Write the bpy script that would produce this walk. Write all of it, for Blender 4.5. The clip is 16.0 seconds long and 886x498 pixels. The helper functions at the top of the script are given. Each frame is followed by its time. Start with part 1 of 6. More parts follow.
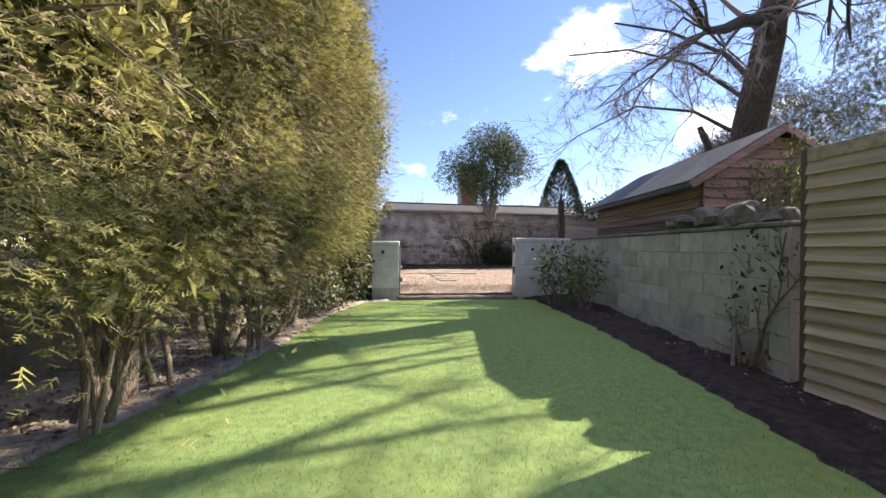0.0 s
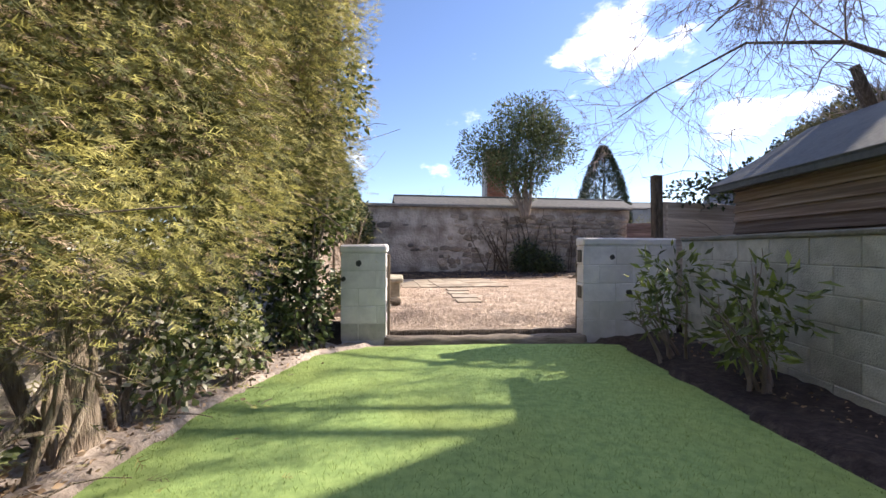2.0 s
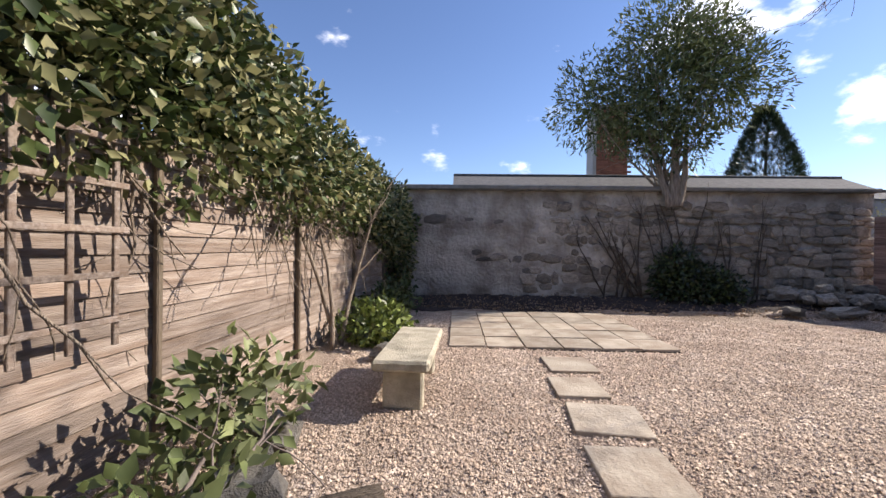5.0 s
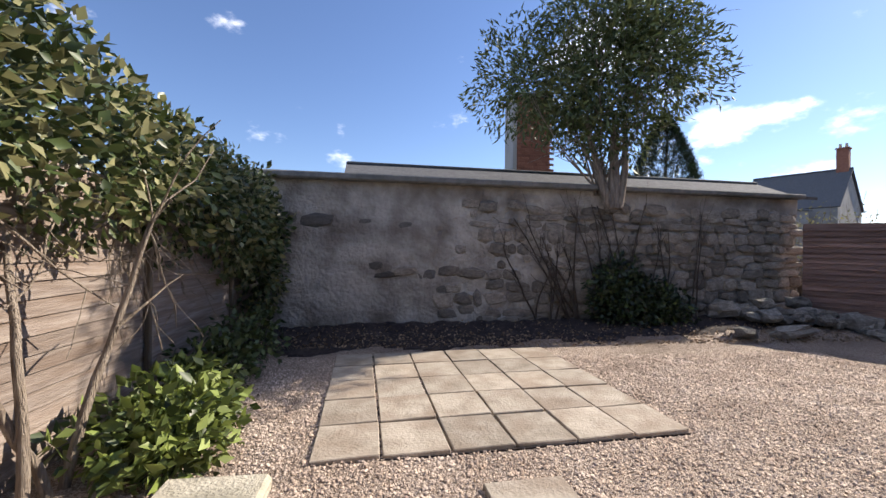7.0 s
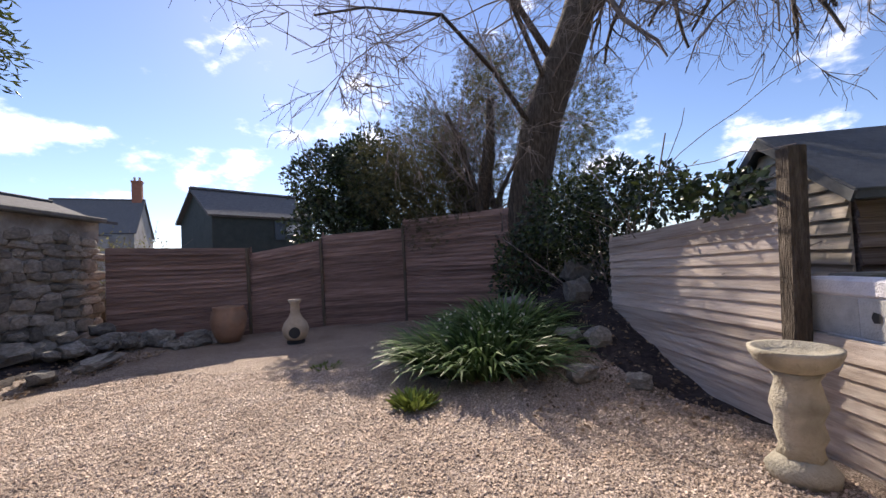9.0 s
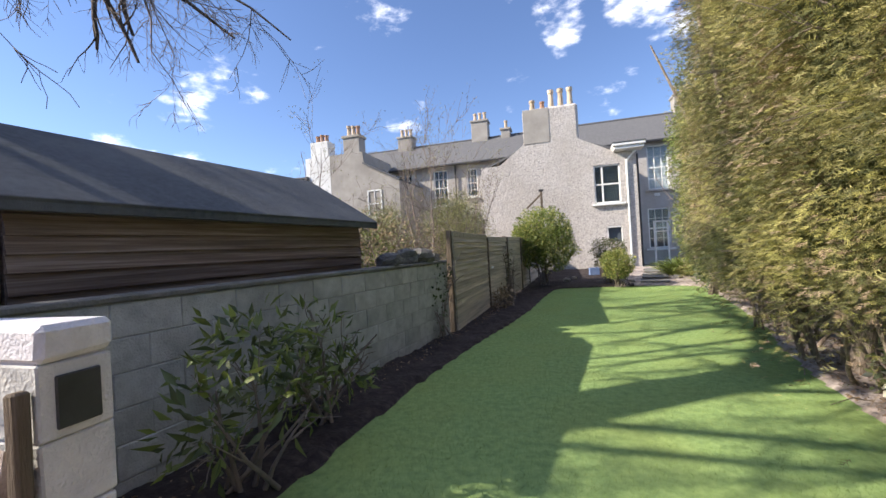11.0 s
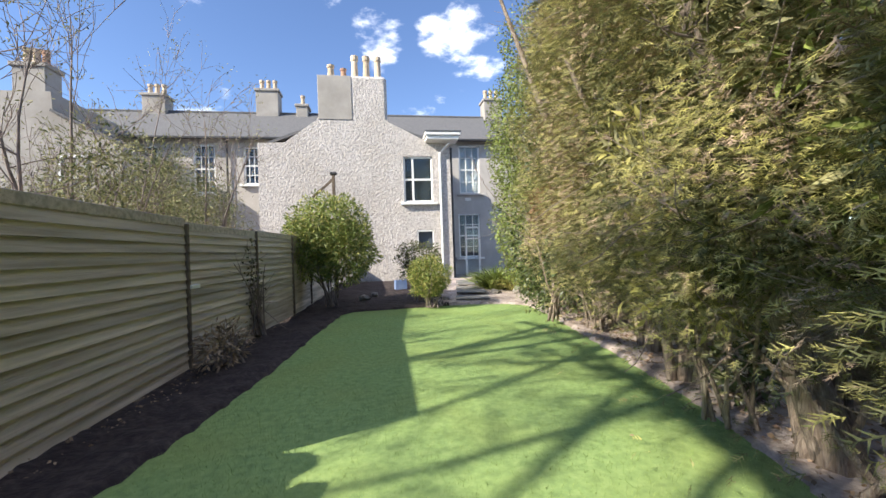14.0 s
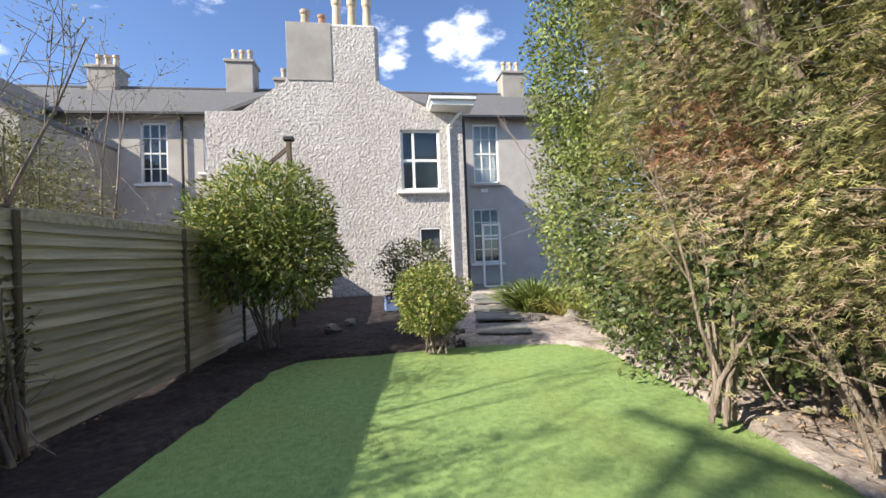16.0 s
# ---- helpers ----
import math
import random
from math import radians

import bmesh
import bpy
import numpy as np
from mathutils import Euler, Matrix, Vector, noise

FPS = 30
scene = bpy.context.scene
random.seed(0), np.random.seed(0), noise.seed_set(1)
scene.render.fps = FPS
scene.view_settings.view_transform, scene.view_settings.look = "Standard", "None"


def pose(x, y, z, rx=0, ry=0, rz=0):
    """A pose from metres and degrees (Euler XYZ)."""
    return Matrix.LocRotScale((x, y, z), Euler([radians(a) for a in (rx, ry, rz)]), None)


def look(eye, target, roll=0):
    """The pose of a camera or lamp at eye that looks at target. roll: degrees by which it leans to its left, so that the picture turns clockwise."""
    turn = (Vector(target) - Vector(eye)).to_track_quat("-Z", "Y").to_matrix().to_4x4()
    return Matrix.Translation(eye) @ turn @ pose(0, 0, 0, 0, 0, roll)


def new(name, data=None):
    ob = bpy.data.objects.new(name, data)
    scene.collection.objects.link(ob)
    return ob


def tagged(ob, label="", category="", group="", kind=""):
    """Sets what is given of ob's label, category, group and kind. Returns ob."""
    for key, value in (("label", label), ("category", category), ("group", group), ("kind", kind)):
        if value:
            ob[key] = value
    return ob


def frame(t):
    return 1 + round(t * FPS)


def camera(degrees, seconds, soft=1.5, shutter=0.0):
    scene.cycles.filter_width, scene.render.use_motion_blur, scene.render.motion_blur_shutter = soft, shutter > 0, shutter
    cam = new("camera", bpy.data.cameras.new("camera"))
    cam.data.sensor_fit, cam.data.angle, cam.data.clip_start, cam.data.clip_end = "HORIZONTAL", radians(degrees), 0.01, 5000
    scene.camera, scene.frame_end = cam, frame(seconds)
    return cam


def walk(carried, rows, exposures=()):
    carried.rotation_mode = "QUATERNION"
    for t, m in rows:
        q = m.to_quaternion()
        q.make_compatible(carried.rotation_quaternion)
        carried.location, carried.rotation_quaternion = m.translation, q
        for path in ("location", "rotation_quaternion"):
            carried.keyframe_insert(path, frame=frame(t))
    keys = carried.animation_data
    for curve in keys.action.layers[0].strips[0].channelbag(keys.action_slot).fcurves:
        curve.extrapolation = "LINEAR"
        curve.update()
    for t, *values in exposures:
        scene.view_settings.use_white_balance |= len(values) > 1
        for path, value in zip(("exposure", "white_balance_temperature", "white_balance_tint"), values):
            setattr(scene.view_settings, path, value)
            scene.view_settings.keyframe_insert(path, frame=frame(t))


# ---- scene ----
cam = camera(95.2, 16.0)
PATH = [
    (0, (0.098, -0.127, 1.04), (0.341, 1.858, 1.036), 0.4),
    (0.5, (0.291, 0.712, 1.063), (0.481, 2.703, 1.055), 0.2),
    (1, (0.464, 1.521, 1.086), (0.623, 3.514, 1.08), -0.0),
    (1.5, (0.509, 2.471, 1.119), (0.657, 4.466, 1.109), 0.2),
    (2, (0.621, 3.444, 1.137), (0.747, 5.44, 1.135), 0.1),
    (2.5, (0.714, 4.331, 1.172), (0.832, 6.327, 1.17), 0.0),
    (3, (0.842, 5.269, 1.201), (0.949, 7.266, 1.201), -0.0),
    (3.5, (0.959, 6.156, 1.223), (1.018, 8.156, 1.222), 0.2),
    (4, (0.971, 7.113, 1.238), (0.898, 9.111, 1.23), 0.4),
    (6.3, (0.533, 10.26, 1.496), (0.217, 12.235, 1.484), 1.0),
    (6.5, (0.621, 10.47, 1.486), (0.383, 12.455, 1.479), 0.8),
    (7, (0.823, 10.941, 1.495), (1.018, 12.931, 1.503), 0.6),
    (7.5, (1.093, 11.264, 1.431), (1.918, 13.085, 1.486), -0.3),
    (7.7, (1.228, 11.286, 1.417), (2.276, 12.988, 1.486), -0.4),
    (8, (1.271, 11.402, 1.411), (2.688, 12.811, 1.496), -1.3),
    (8.3, (1.246, 11.409, 1.465), (2.964, 12.428, 1.544), -1.3),
    (8.5, (1.266, 11.295, 1.482), (3.1, 12.087, 1.562), -2.1),
    (9, (1.138, 11.26, 1.507), (3.134, 11.355, 1.571), -2.8),
    (9.5, (1.185, 10.99, 1.505), (3.106, 10.434, 1.548), -3.7),
    (10, (1.177, 10.694, 1.463), (2.808, 9.537, 1.501), -3.5),
    (10.2, (1.2, 10.517, 1.459), (2.634, 9.123, 1.479), -3.8),
    (12.3, (1.274, 8.105, 1.316), (1.023, 6.121, 1.315), -2.3),
    (12.5, (1.228, 7.805, 1.289), (0.953, 5.824, 1.287), -2.5),
    (13, (1.086, 6.921, 1.288), (0.769, 4.947, 1.29), -2.2),
    (13.5, (0.92, 5.952, 1.282), (0.594, 3.978, 1.289), -2.0),
    (14, (0.806, 4.961, 1.297), (0.482, 2.987, 1.309), -2.0),
    (14.5, (0.673, 3.931, 1.298), (0.357, 1.956, 1.318), -2.1),
    (15, (0.538, 2.881, 1.302), (0.232, 0.904, 1.329), -2.2),
    (15.5, (0.349, 1.842, 1.28), (0.059, -0.136, 1.315), -2.3),
    (16, (0.173, 0.876, 1.296), (-0.105, -1.104, 1.331), -2.2),
]
walk(cam, [(t, look(eye, target, roll)) for t, eye, target, roll in PATH],
     [(0.0, 1.15, 6850, 15), (1.5, 1.2, 6850, 15), (2.5, 1.12, 6850, 15), (4.0, 0.85, 6700, 16), (6.5, 0.68, 6500, 12), (8.0, 0.8, 6700, 16), (9.0, 0.65, 6750, 17), (10.0, 0.75, 6650, 16), (12.5, 1.08, 6500, 10), (14.5, 1.08, 6500, 10), (16.0, 0.97, 6500, 10)])

# ---- world and sun ----
SUN_AZ, SUN_EL = radians(68), radians(33)          # azimuth from +y towards +x
SUN_DIR = Vector((math.sin(SUN_AZ) * math.cos(SUN_EL), math.cos(SUN_AZ) * math.cos(SUN_EL), math.sin(SUN_EL)))
CLOUDS = [  # direction (azimuth, elevation in degrees), half width in degrees, strength
    (24, 24, 8, 0.5), (34, 22, 6, 0.35), (41, 14, 6, 0.4), (49, 16, 6, 0.4), (58, 11, 6, 0.4), (64, 18, 7, 0.4), (76, 19, 8, 0.45), (98, 12, 9, 0.45),
    (112, 11, 9, 0.45), (194, 27, 8, 0.55), (181, 28, 5, 0.45), (187, 19, 5, 0.4), (160, 13, 6, 0.4), (215, 14, 9, 0.4), (128, 14, 9, 0.4), (2, 9, 7, 0.25),
    (262, 24, 14, 0.4), (310, 20, 15, 0.4),
]


def nodes_of(tree):
    tree.nodes.clear()
    return tree.nodes, tree.links


def make_world():
    w = bpy.data.worlds.new("sky")
    w.use_nodes = True
    n, l = nodes_of(w.node_tree)
    out, bg = n.new("ShaderNodeOutputWorld"), n.new("ShaderNodeBackground")
    sky = n.new("ShaderNodeTexSky")
    sky.sky_type, sky.sun_disc = "NISHITA", False
    sky.sun_elevation, sky.sun_rotation = SUN_EL, SUN_AZ
    sky.air_density, sky.dust_density, sky.ozone_density = 1.0, 0.12, 2.6
    co = n.new("ShaderNodeTexCoord")
    mp = n.new("ShaderNodeMapping")
    mp.inputs["Scale"].default_value = (1.0, 1.0, 2.0)
    l.new(co.outputs["Generated"], mp.inputs["Vector"])
    nz = n.new("ShaderNodeTexNoise")
    nz.inputs["Scale"].default_value, nz.inputs["Detail"].default_value, nz.inputs["Roughness"].default_value = 5.5, 9.0, 0.58
    l.new(mp.outputs["Vector"], nz.inputs["Vector"])
    total = nz.outputs["Fac"]
    for az, el, wide, gain in CLOUDS:
        a, e = radians(az), radians(el)
        dot = n.new("ShaderNodeVectorMath")
        dot.operation = "DOT_PRODUCT"
        dot.inputs[1].default_value = (math.sin(a) * math.cos(e), math.cos(a) * math.cos(e), math.sin(e))
        l.new(co.outputs["Generated"], dot.inputs[0])
        rng = n.new("ShaderNodeMapRange")
        rng.interpolation_type = "SMOOTHSTEP"
        rng.inputs["From Min"].default_value, rng.inputs["From Max"].default_value = math.cos(radians(wide)), 1.0
        rng.inputs["To Max"].default_value = gain * 0.42
        l.new(dot.outputs["Value"], rng.inputs["Value"])
        add = n.new("ShaderNodeMath")
        l.new(total, add.inputs[0]), l.new(rng.outputs["Result"], add.inputs[1])
        total = add.outputs[0]
    # added bright cloud overhead, above the view, to fill the shadows
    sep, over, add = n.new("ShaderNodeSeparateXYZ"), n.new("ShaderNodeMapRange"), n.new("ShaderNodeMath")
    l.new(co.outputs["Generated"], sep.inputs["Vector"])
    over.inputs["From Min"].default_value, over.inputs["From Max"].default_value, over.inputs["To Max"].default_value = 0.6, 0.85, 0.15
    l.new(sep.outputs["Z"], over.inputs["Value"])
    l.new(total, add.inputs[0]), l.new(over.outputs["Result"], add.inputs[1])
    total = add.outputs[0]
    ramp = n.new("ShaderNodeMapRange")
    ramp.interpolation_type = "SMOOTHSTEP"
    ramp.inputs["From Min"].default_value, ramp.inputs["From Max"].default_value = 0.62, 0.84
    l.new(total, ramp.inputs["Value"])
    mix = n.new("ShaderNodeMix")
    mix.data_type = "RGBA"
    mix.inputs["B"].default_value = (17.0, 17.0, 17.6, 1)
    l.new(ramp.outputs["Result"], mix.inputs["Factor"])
    deep = n.new("ShaderNodeMix")
    deep.data_type, deep.blend_type = "RGBA", "MULTIPLY"
    deep.inputs["Factor"].default_value = 1.0
    deep.inputs["B"].default_value = (0.95, 0.99, 1.15, 1)
    l.new(sky.outputs["Color"], deep.inputs["A"])
    l.new(deep.outputs["Result"], mix.inputs["A"])
    l.new(mix.outputs["Result"], bg.inputs["Color"])
    bg.inputs["Strength"].default_value = 0.098
    l.new(bg.outputs["Background"], out.inputs["Surface"])
    scene.world = w


make_world()
sun = new("sun", bpy.data.lights.new("sun", "SUN"))
sun.data.energy, sun.data.angle, sun.data.color = 4.9, radians(0.6), (1.0, 0.92, 0.77)
sun.matrix_world = look(SUN_DIR * 60, (0, 0, 0))


# ---- materials ----
def material(name, colors, scale=8.0, rough=0.8, bump=0.3, bump_scale=None, metal=0.0, detail=6.0, island=0.0, rand=0.0,
             stain=None, stain_scale=1.2, stain_amount=0.5, stretch=(1, 1, 1), trans=0.0, voronoi=0.0, spec=0.4, bump_dist=0.02):
    """Grain between two colours, larger stains in a third, relief, and a shift of value from piece to piece."""
    m = bpy.data.materials.new(name)
    m.use_nodes = True
    n, l = nodes_of(m.node_tree)
    out, bs = n.new("ShaderNodeOutputMaterial"), n.new("ShaderNodeBsdfPrincipled")
    co, mp = n.new("ShaderNodeTexCoord"), n.new("ShaderNodeMapping")
    geo = n.new("ShaderNodeNewGeometry")
    mp.inputs["Scale"].default_value = stretch
    l.new(geo.outputs["Position"] if rand < 0 else co.outputs["Object"], mp.inputs["Vector"])
    vec = mp.outputs["Vector"]
    info = n.new("ShaderNodeObjectInfo")
    if rand > 0:
        off = n.new("ShaderNodeVectorMath")
        off.operation = "ADD"
        big = n.new("ShaderNodeMath")
        big.operation = "MULTIPLY"
        big.inputs[1].default_value = 37.0
        l.new(info.outputs["Random"], big.inputs[0])
        l.new(vec, off.inputs[0]), l.new(big.outputs[0], off.inputs[1])
        vec = off.outputs["Vector"]
    nz = n.new("ShaderNodeTexNoise")
    nz.inputs["Scale"].default_value, nz.inputs["Detail"].default_value, nz.inputs["Roughness"].default_value = scale, detail, 0.62
    l.new(vec, nz.inputs["Vector"])
    cr = n.new("ShaderNodeValToRGB")
    cr.color_ramp.elements[0].position, cr.color_ramp.elements[1].position = 0.3, 0.7
    for k, c in enumerate((colors[0], colors[-1])):
        cr.color_ramp.elements[k].color = (*c, 1)
    for k, c in enumerate(colors[1:-1]):
        cr.color_ramp.elements.new(0.3 + 0.4 * (k + 1) / (len(colors) - 1)).color = (*c, 1)
    l.new(nz.outputs["Fac"], cr.inputs["Fac"])
    col = cr.outputs["Color"]
    height = nz.outputs["Fac"]
    if voronoi:
        vo = n.new("ShaderNodeTexVoronoi")
        vo.inputs["Scale"].default_value = voronoi
        l.new(vec, vo.inputs["Vector"])
        bw = n.new("ShaderNodeSeparateColor")
        l.new(vo.outputs["Color"], bw.inputs["Color"])
        l.new(bw.outputs[0], cr.inputs["Fac"])
        height = vo.outputs["Distance"]
    if stain:
        n2, r2, mx = n.new("ShaderNodeTexNoise"), n.new("ShaderNodeMapRange"), n.new("ShaderNodeMix")
        n2.inputs["Scale"].default_value, n2.inputs["Detail"].default_value = stain_scale, 5.0
        r2.inputs["From Min"].default_value, r2.inputs["From Max"].default_value = 0.45, 0.68
        r2.inputs["To Max"].default_value = stain_amount
        mx.data_type = "RGBA"
        mx.inputs["B"].default_value = (*stain, 1)
        l.new(vec, n2.inputs["Vector"]), l.new(n2.outputs["Fac"], r2.inputs["Value"])
        l.new(r2.outputs["Result"], mx.inputs["Factor"]), l.new(col, mx.inputs["A"])
        col = mx.outputs["Result"]
    shift = geo.outputs["Random Per Island"] if island else info.outputs["Random"]
    if island or rand > 0:
        r3, hsv = n.new("ShaderNodeMapRange"), n.new("ShaderNodeHueSaturation")
        spread = island or rand
        r3.inputs["To Min"].default_value, r3.inputs["To Max"].default_value = 1 - spread, 1 + spread
        l.new(shift, r3.inputs["Value"]), l.new(r3.outputs["Result"], hsv.inputs["Value"])
        l.new(col, hsv.inputs["Color"])
        col = hsv.outputs["Color"]
    l.new(col, bs.inputs["Base Color"])
    bs.inputs["Roughness"].default_value, bs.inputs["Metallic"].default_value = rough, metal
    bs.inputs["Specular IOR Level"].default_value = spec
    if bump:
        nb, bp = n.new("ShaderNodeTexNoise"), n.new("ShaderNodeBump")
        nb.inputs["Scale"].default_value, nb.inputs["Detail"].default_value = bump_scale or scale * 3, 6.0
        l.new(vec, nb.inputs["Vector"])
        bp.inputs["Strength"].default_value, bp.inputs["Distance"].default_value = bump, bump_dist
        l.new(height if voronoi else nb.outputs["Fac"], bp.inputs["Height"])
        l.new(bp.outputs["Normal"], bs.inputs["Normal"])
    shader = bs.outputs["BSDF"]
    if trans:
        tr, ms = n.new("ShaderNodeBsdfTranslucent"), n.new("ShaderNodeMixShader")
        l.new(col, tr.inputs["Color"])
        ms.inputs["Fac"].default_value = trans
        l.new(shader, ms.inputs[1]), l.new(tr.outputs["BSDF"], ms.inputs[2])
        shader = ms.outputs["Shader"]
    l.new(shader, out.inputs["Surface"])
    return m


def glass_material(name, tint=(0.8, 0.9, 0.95)):
    m = bpy.data.materials.new(name)
    m.use_nodes = True
    bs = m.node_tree.nodes["Principled BSDF"]
    bs.inputs["Base Color"].default_value = (*tint, 1)
    bs.inputs["Roughness"].default_value = 0.03
    bs.inputs["Transmission Weight"].default_value = 1.0
    bs.inputs["IOR"].default_value = 1.45
    return m


M = {}
M["soil"] = material("soil", [(0.017, 0.012, 0.013), (0.04, 0.029, 0.028), (0.085, 0.064, 0.058)], 14, 0.95, 0.9, 30, stain=(0.025, 0.018, 0.019), stain_scale=1.6)
M["dry_soil"] = material("dry_soil", [(0.25, 0.2, 0.175), (0.44, 0.37, 0.33), (0.58, 0.5, 0.45)], 11, 0.95, 0.9, 32, stain=(0.1, 0.075, 0.06), stain_scale=1.4, stain_amount=0.6)
M["lawn"] = material("lawn", [(0.18, 0.27, 0.098), (0.245, 0.355, 0.128), (0.31, 0.415, 0.158)], 14, 0.9, 0.35, 160, stain=(0.28, 0.33, 0.1), stain_scale=0.9, stain_amount=0.4, spec=0.15)
M["strap_leaf"] = material("strap_leaf", [(0.075, 0.13, 0.045), (0.15, 0.235, 0.085), (0.24, 0.33, 0.13)], 2, 0.5, 0, island=0.4, trans=0.3, spec=0.4)
M["grass"] = material("grass", [(0.185, 0.28, 0.1), (0.29, 0.4, 0.135), (0.4, 0.49, 0.18)], 1.3, 0.75, 0, island=0.2, trans=0.35, spec=0.15)
M["gravel"] = material("gravel", [(0.27, 0.2, 0.155), (0.45, 0.35, 0.28), (0.62, 0.5, 0.415)], 5, 0.9, 0.9, voronoi=120, stain=(0.2, 0.145, 0.11), stain_scale=0.8, stain_amount=0.5, bump_dist=0.02)
M["pebble"] = material("pebble", [(0.36, 0.26, 0.2), (0.53, 0.41, 0.33), (0.68, 0.56, 0.48)], 3, 0.85, 0.2, 40, island=0.35)
M["block"] = material("block", [(0.4, 0.395, 0.39), (0.5, 0.495, 0.485), (0.58, 0.575, 0.56)], 9, 0.9, 0.55, 70, rand=0.1, stain=(0.24, 0.235, 0.22), stain_scale=2.2, stain_amount=0.55)
M["white_block"] = material("white_block", [(0.62, 0.6, 0.64), (0.72, 0.7, 0.74), (0.79, 0.77, 0.79)], 7, 0.85, 0.5, 70, rand=0.06, stain=(0.4, 0.39, 0.36), stain_scale=2.0, stain_amount=0.4)
M["mortar"] = material("mortar", [(0.33, 0.325, 0.32), (0.45, 0.44, 0.43)], 12, 0.95, 0.5, 60)
M["white_mortar"] = material("white_mortar", [(0.5, 0.49, 0.51), (0.66, 0.645, 0.67)], 12, 0.95, 0.5, 60)
M["coping"] = material("coping", [(0.16, 0.155, 0.15), (0.28, 0.27, 0.255)], 8, 0.92, 0.6, 50, stain=(0.12, 0.12, 0.1), stain_scale=3)
M["grey_board"] = material("grey_board", [(0.4, 0.335, 0.27), (0.59, 0.505, 0.415), (0.69, 0.605, 0.505)], 5, 0.88, 0.5, 30, rand=0.22, stretch=(1, 9, 9), stain=(0.18, 0.165, 0.12), stain_scale=2.5, stain_amount=0.6)
M["brown_board"] = material("brown_board", [(0.21, 0.125, 0.1), (0.34, 0.215, 0.175), (0.45, 0.305, 0.255)], 5, 0.9, 0.6, 30, rand=0.3, stretch=(1, 9, 9), stain=(0.12, 0.072, 0.055), stain_scale=2.0, stain_amount=0.6)
M["pale_board"] = material("pale_board", [(0.19, 0.145, 0.12), (0.3, 0.24, 0.205), (0.41, 0.345, 0.3)], 5, 0.9, 0.6, 30, rand=0.25, stretch=(1, 9, 9), stain=(0.2, 0.13, 0.09), stain_scale=2.0, stain_amount=0.6)
M["bleached_board"] = material("bleached_board", [(0.4, 0.32, 0.27), (0.58, 0.49, 0.425), (0.69, 0.61, 0.54)], 5, 0.9, 0.5, 30, rand=0.18, stretch=(1, 9, 9), stain=(0.28, 0.21, 0.165), stain_scale=2.2, stain_amount=0.6)
M["shed_board"] = material("shed_board", [(0.15, 0.105, 0.085), (0.25, 0.185, 0.155), (0.38, 0.31, 0.27)], 5, 0.9, 0.5, 30, rand=0.25, stretch=(1, 9, 9), stain=(0.1, 0.075, 0.06), stain_scale=2.0, stain_amount=0.6)
M["red_board"] = material("red_board", [(0.38, 0.2, 0.17), (0.52, 0.31, 0.27), (0.62, 0.41, 0.36)], 5, 0.85, 0.5, 30, rand=0.2, stretch=(1, 9, 9), stain=(0.36, 0.29, 0.25), stain_scale=2.0, stain_amount=0.5)
M["sill_wood"] = material("sill_wood", [(0.15, 0.12, 0.095), (0.27, 0.225, 0.185), (0.38, 0.33, 0.28)], 5, 0.92, 0.8, 22, stretch=(1, 7, 7), stain=(0.1, 0.08, 0.06), stain_scale=2.5, stain_amount=0.7)
M["post"] = material("post", [(0.12, 0.09, 0.065), (0.22, 0.17, 0.125)], 6, 0.9, 0.6, 25, stretch=(8, 8, 1), stain=(0.08, 0.07, 0.05), stain_scale=3)
M["felt"] = material("felt", [(0.05, 0.056, 0.062), (0.1, 0.108, 0.118)], 20, 0.75, 0.4, 120, stain=(0.15, 0.155, 0.16), stain_scale=1.3, stain_amount=0.5, spec=0.5)
M["stone"] = material("stone", [(0.15, 0.135, 0.12), (0.26, 0.24, 0.215), (0.38, 0.355, 0.32)], 7, 0.92, 0.8, 35, rand=0.3, stain=(0.12, 0.11, 0.095), stain_scale=3)
M["wall_stone"] = material("wall_stone", [(0.2, 0.175, 0.15), (0.33, 0.29, 0.245), (0.43, 0.38, 0.32)], 7, 0.95, 0.9, 30, rand=0.38, stain=(0.14, 0.12, 0.1), stain_scale=3)
M["old_render"] = material("old_render", [(0.3, 0.27, 0.235), (0.46, 0.425, 0.38), (0.58, 0.55, 0.5)], 2.4, 0.95, 0.9, 14, stain=(0.17, 0.14, 0.115), stain_scale=1.5, stain_amount=0.85, bump_dist=0.06)
M["dark_stone"] = material("dark_stone", [(0.1, 0.09, 0.082), (0.18, 0.165, 0.15)], 6, 0.95, 0.7, 30, rand=0.3)
M["slab"] = material("slab", [(0.28, 0.235, 0.185), (0.4, 0.34, 0.275), (0.48, 0.42, 0.35)], 4.5, 0.85, 0.45, 40, rand=0.2, stain=(0.25, 0.18, 0.13), stain_scale=2.6, stain_amount=0.65)
M["cast_stone"] = material("cast_stone", [(0.42, 0.37, 0.28), (0.56, 0.51, 0.41)], 9, 0.9, 0.6, 60, stain=(0.2, 0.185, 0.14), stain_scale=5, stain_amount=0.7)
M["terracotta"] = material("terracotta", [(0.34, 0.19, 0.12), (0.45, 0.28, 0.19)], 6, 0.85, 0.3, 50, stain=(0.3, 0.22, 0.17), stain_scale=4)
M["pot_pale"] = material("pot_pale", [(0.52, 0.4, 0.28), (0.66, 0.54, 0.4)], 8, 0.85, 0.3, 60, rand=0.15, stain=(0.35, 0.27, 0.2), stain_scale=3)
M["bark"] = material("bark", [(0.05, 0.038, 0.028), (0.11, 0.085, 0.065), (0.18, 0.145, 0.115)], 9, 0.95, 1.0, 26, stretch=(3, 3, 0.6), bump_dist=0.05)
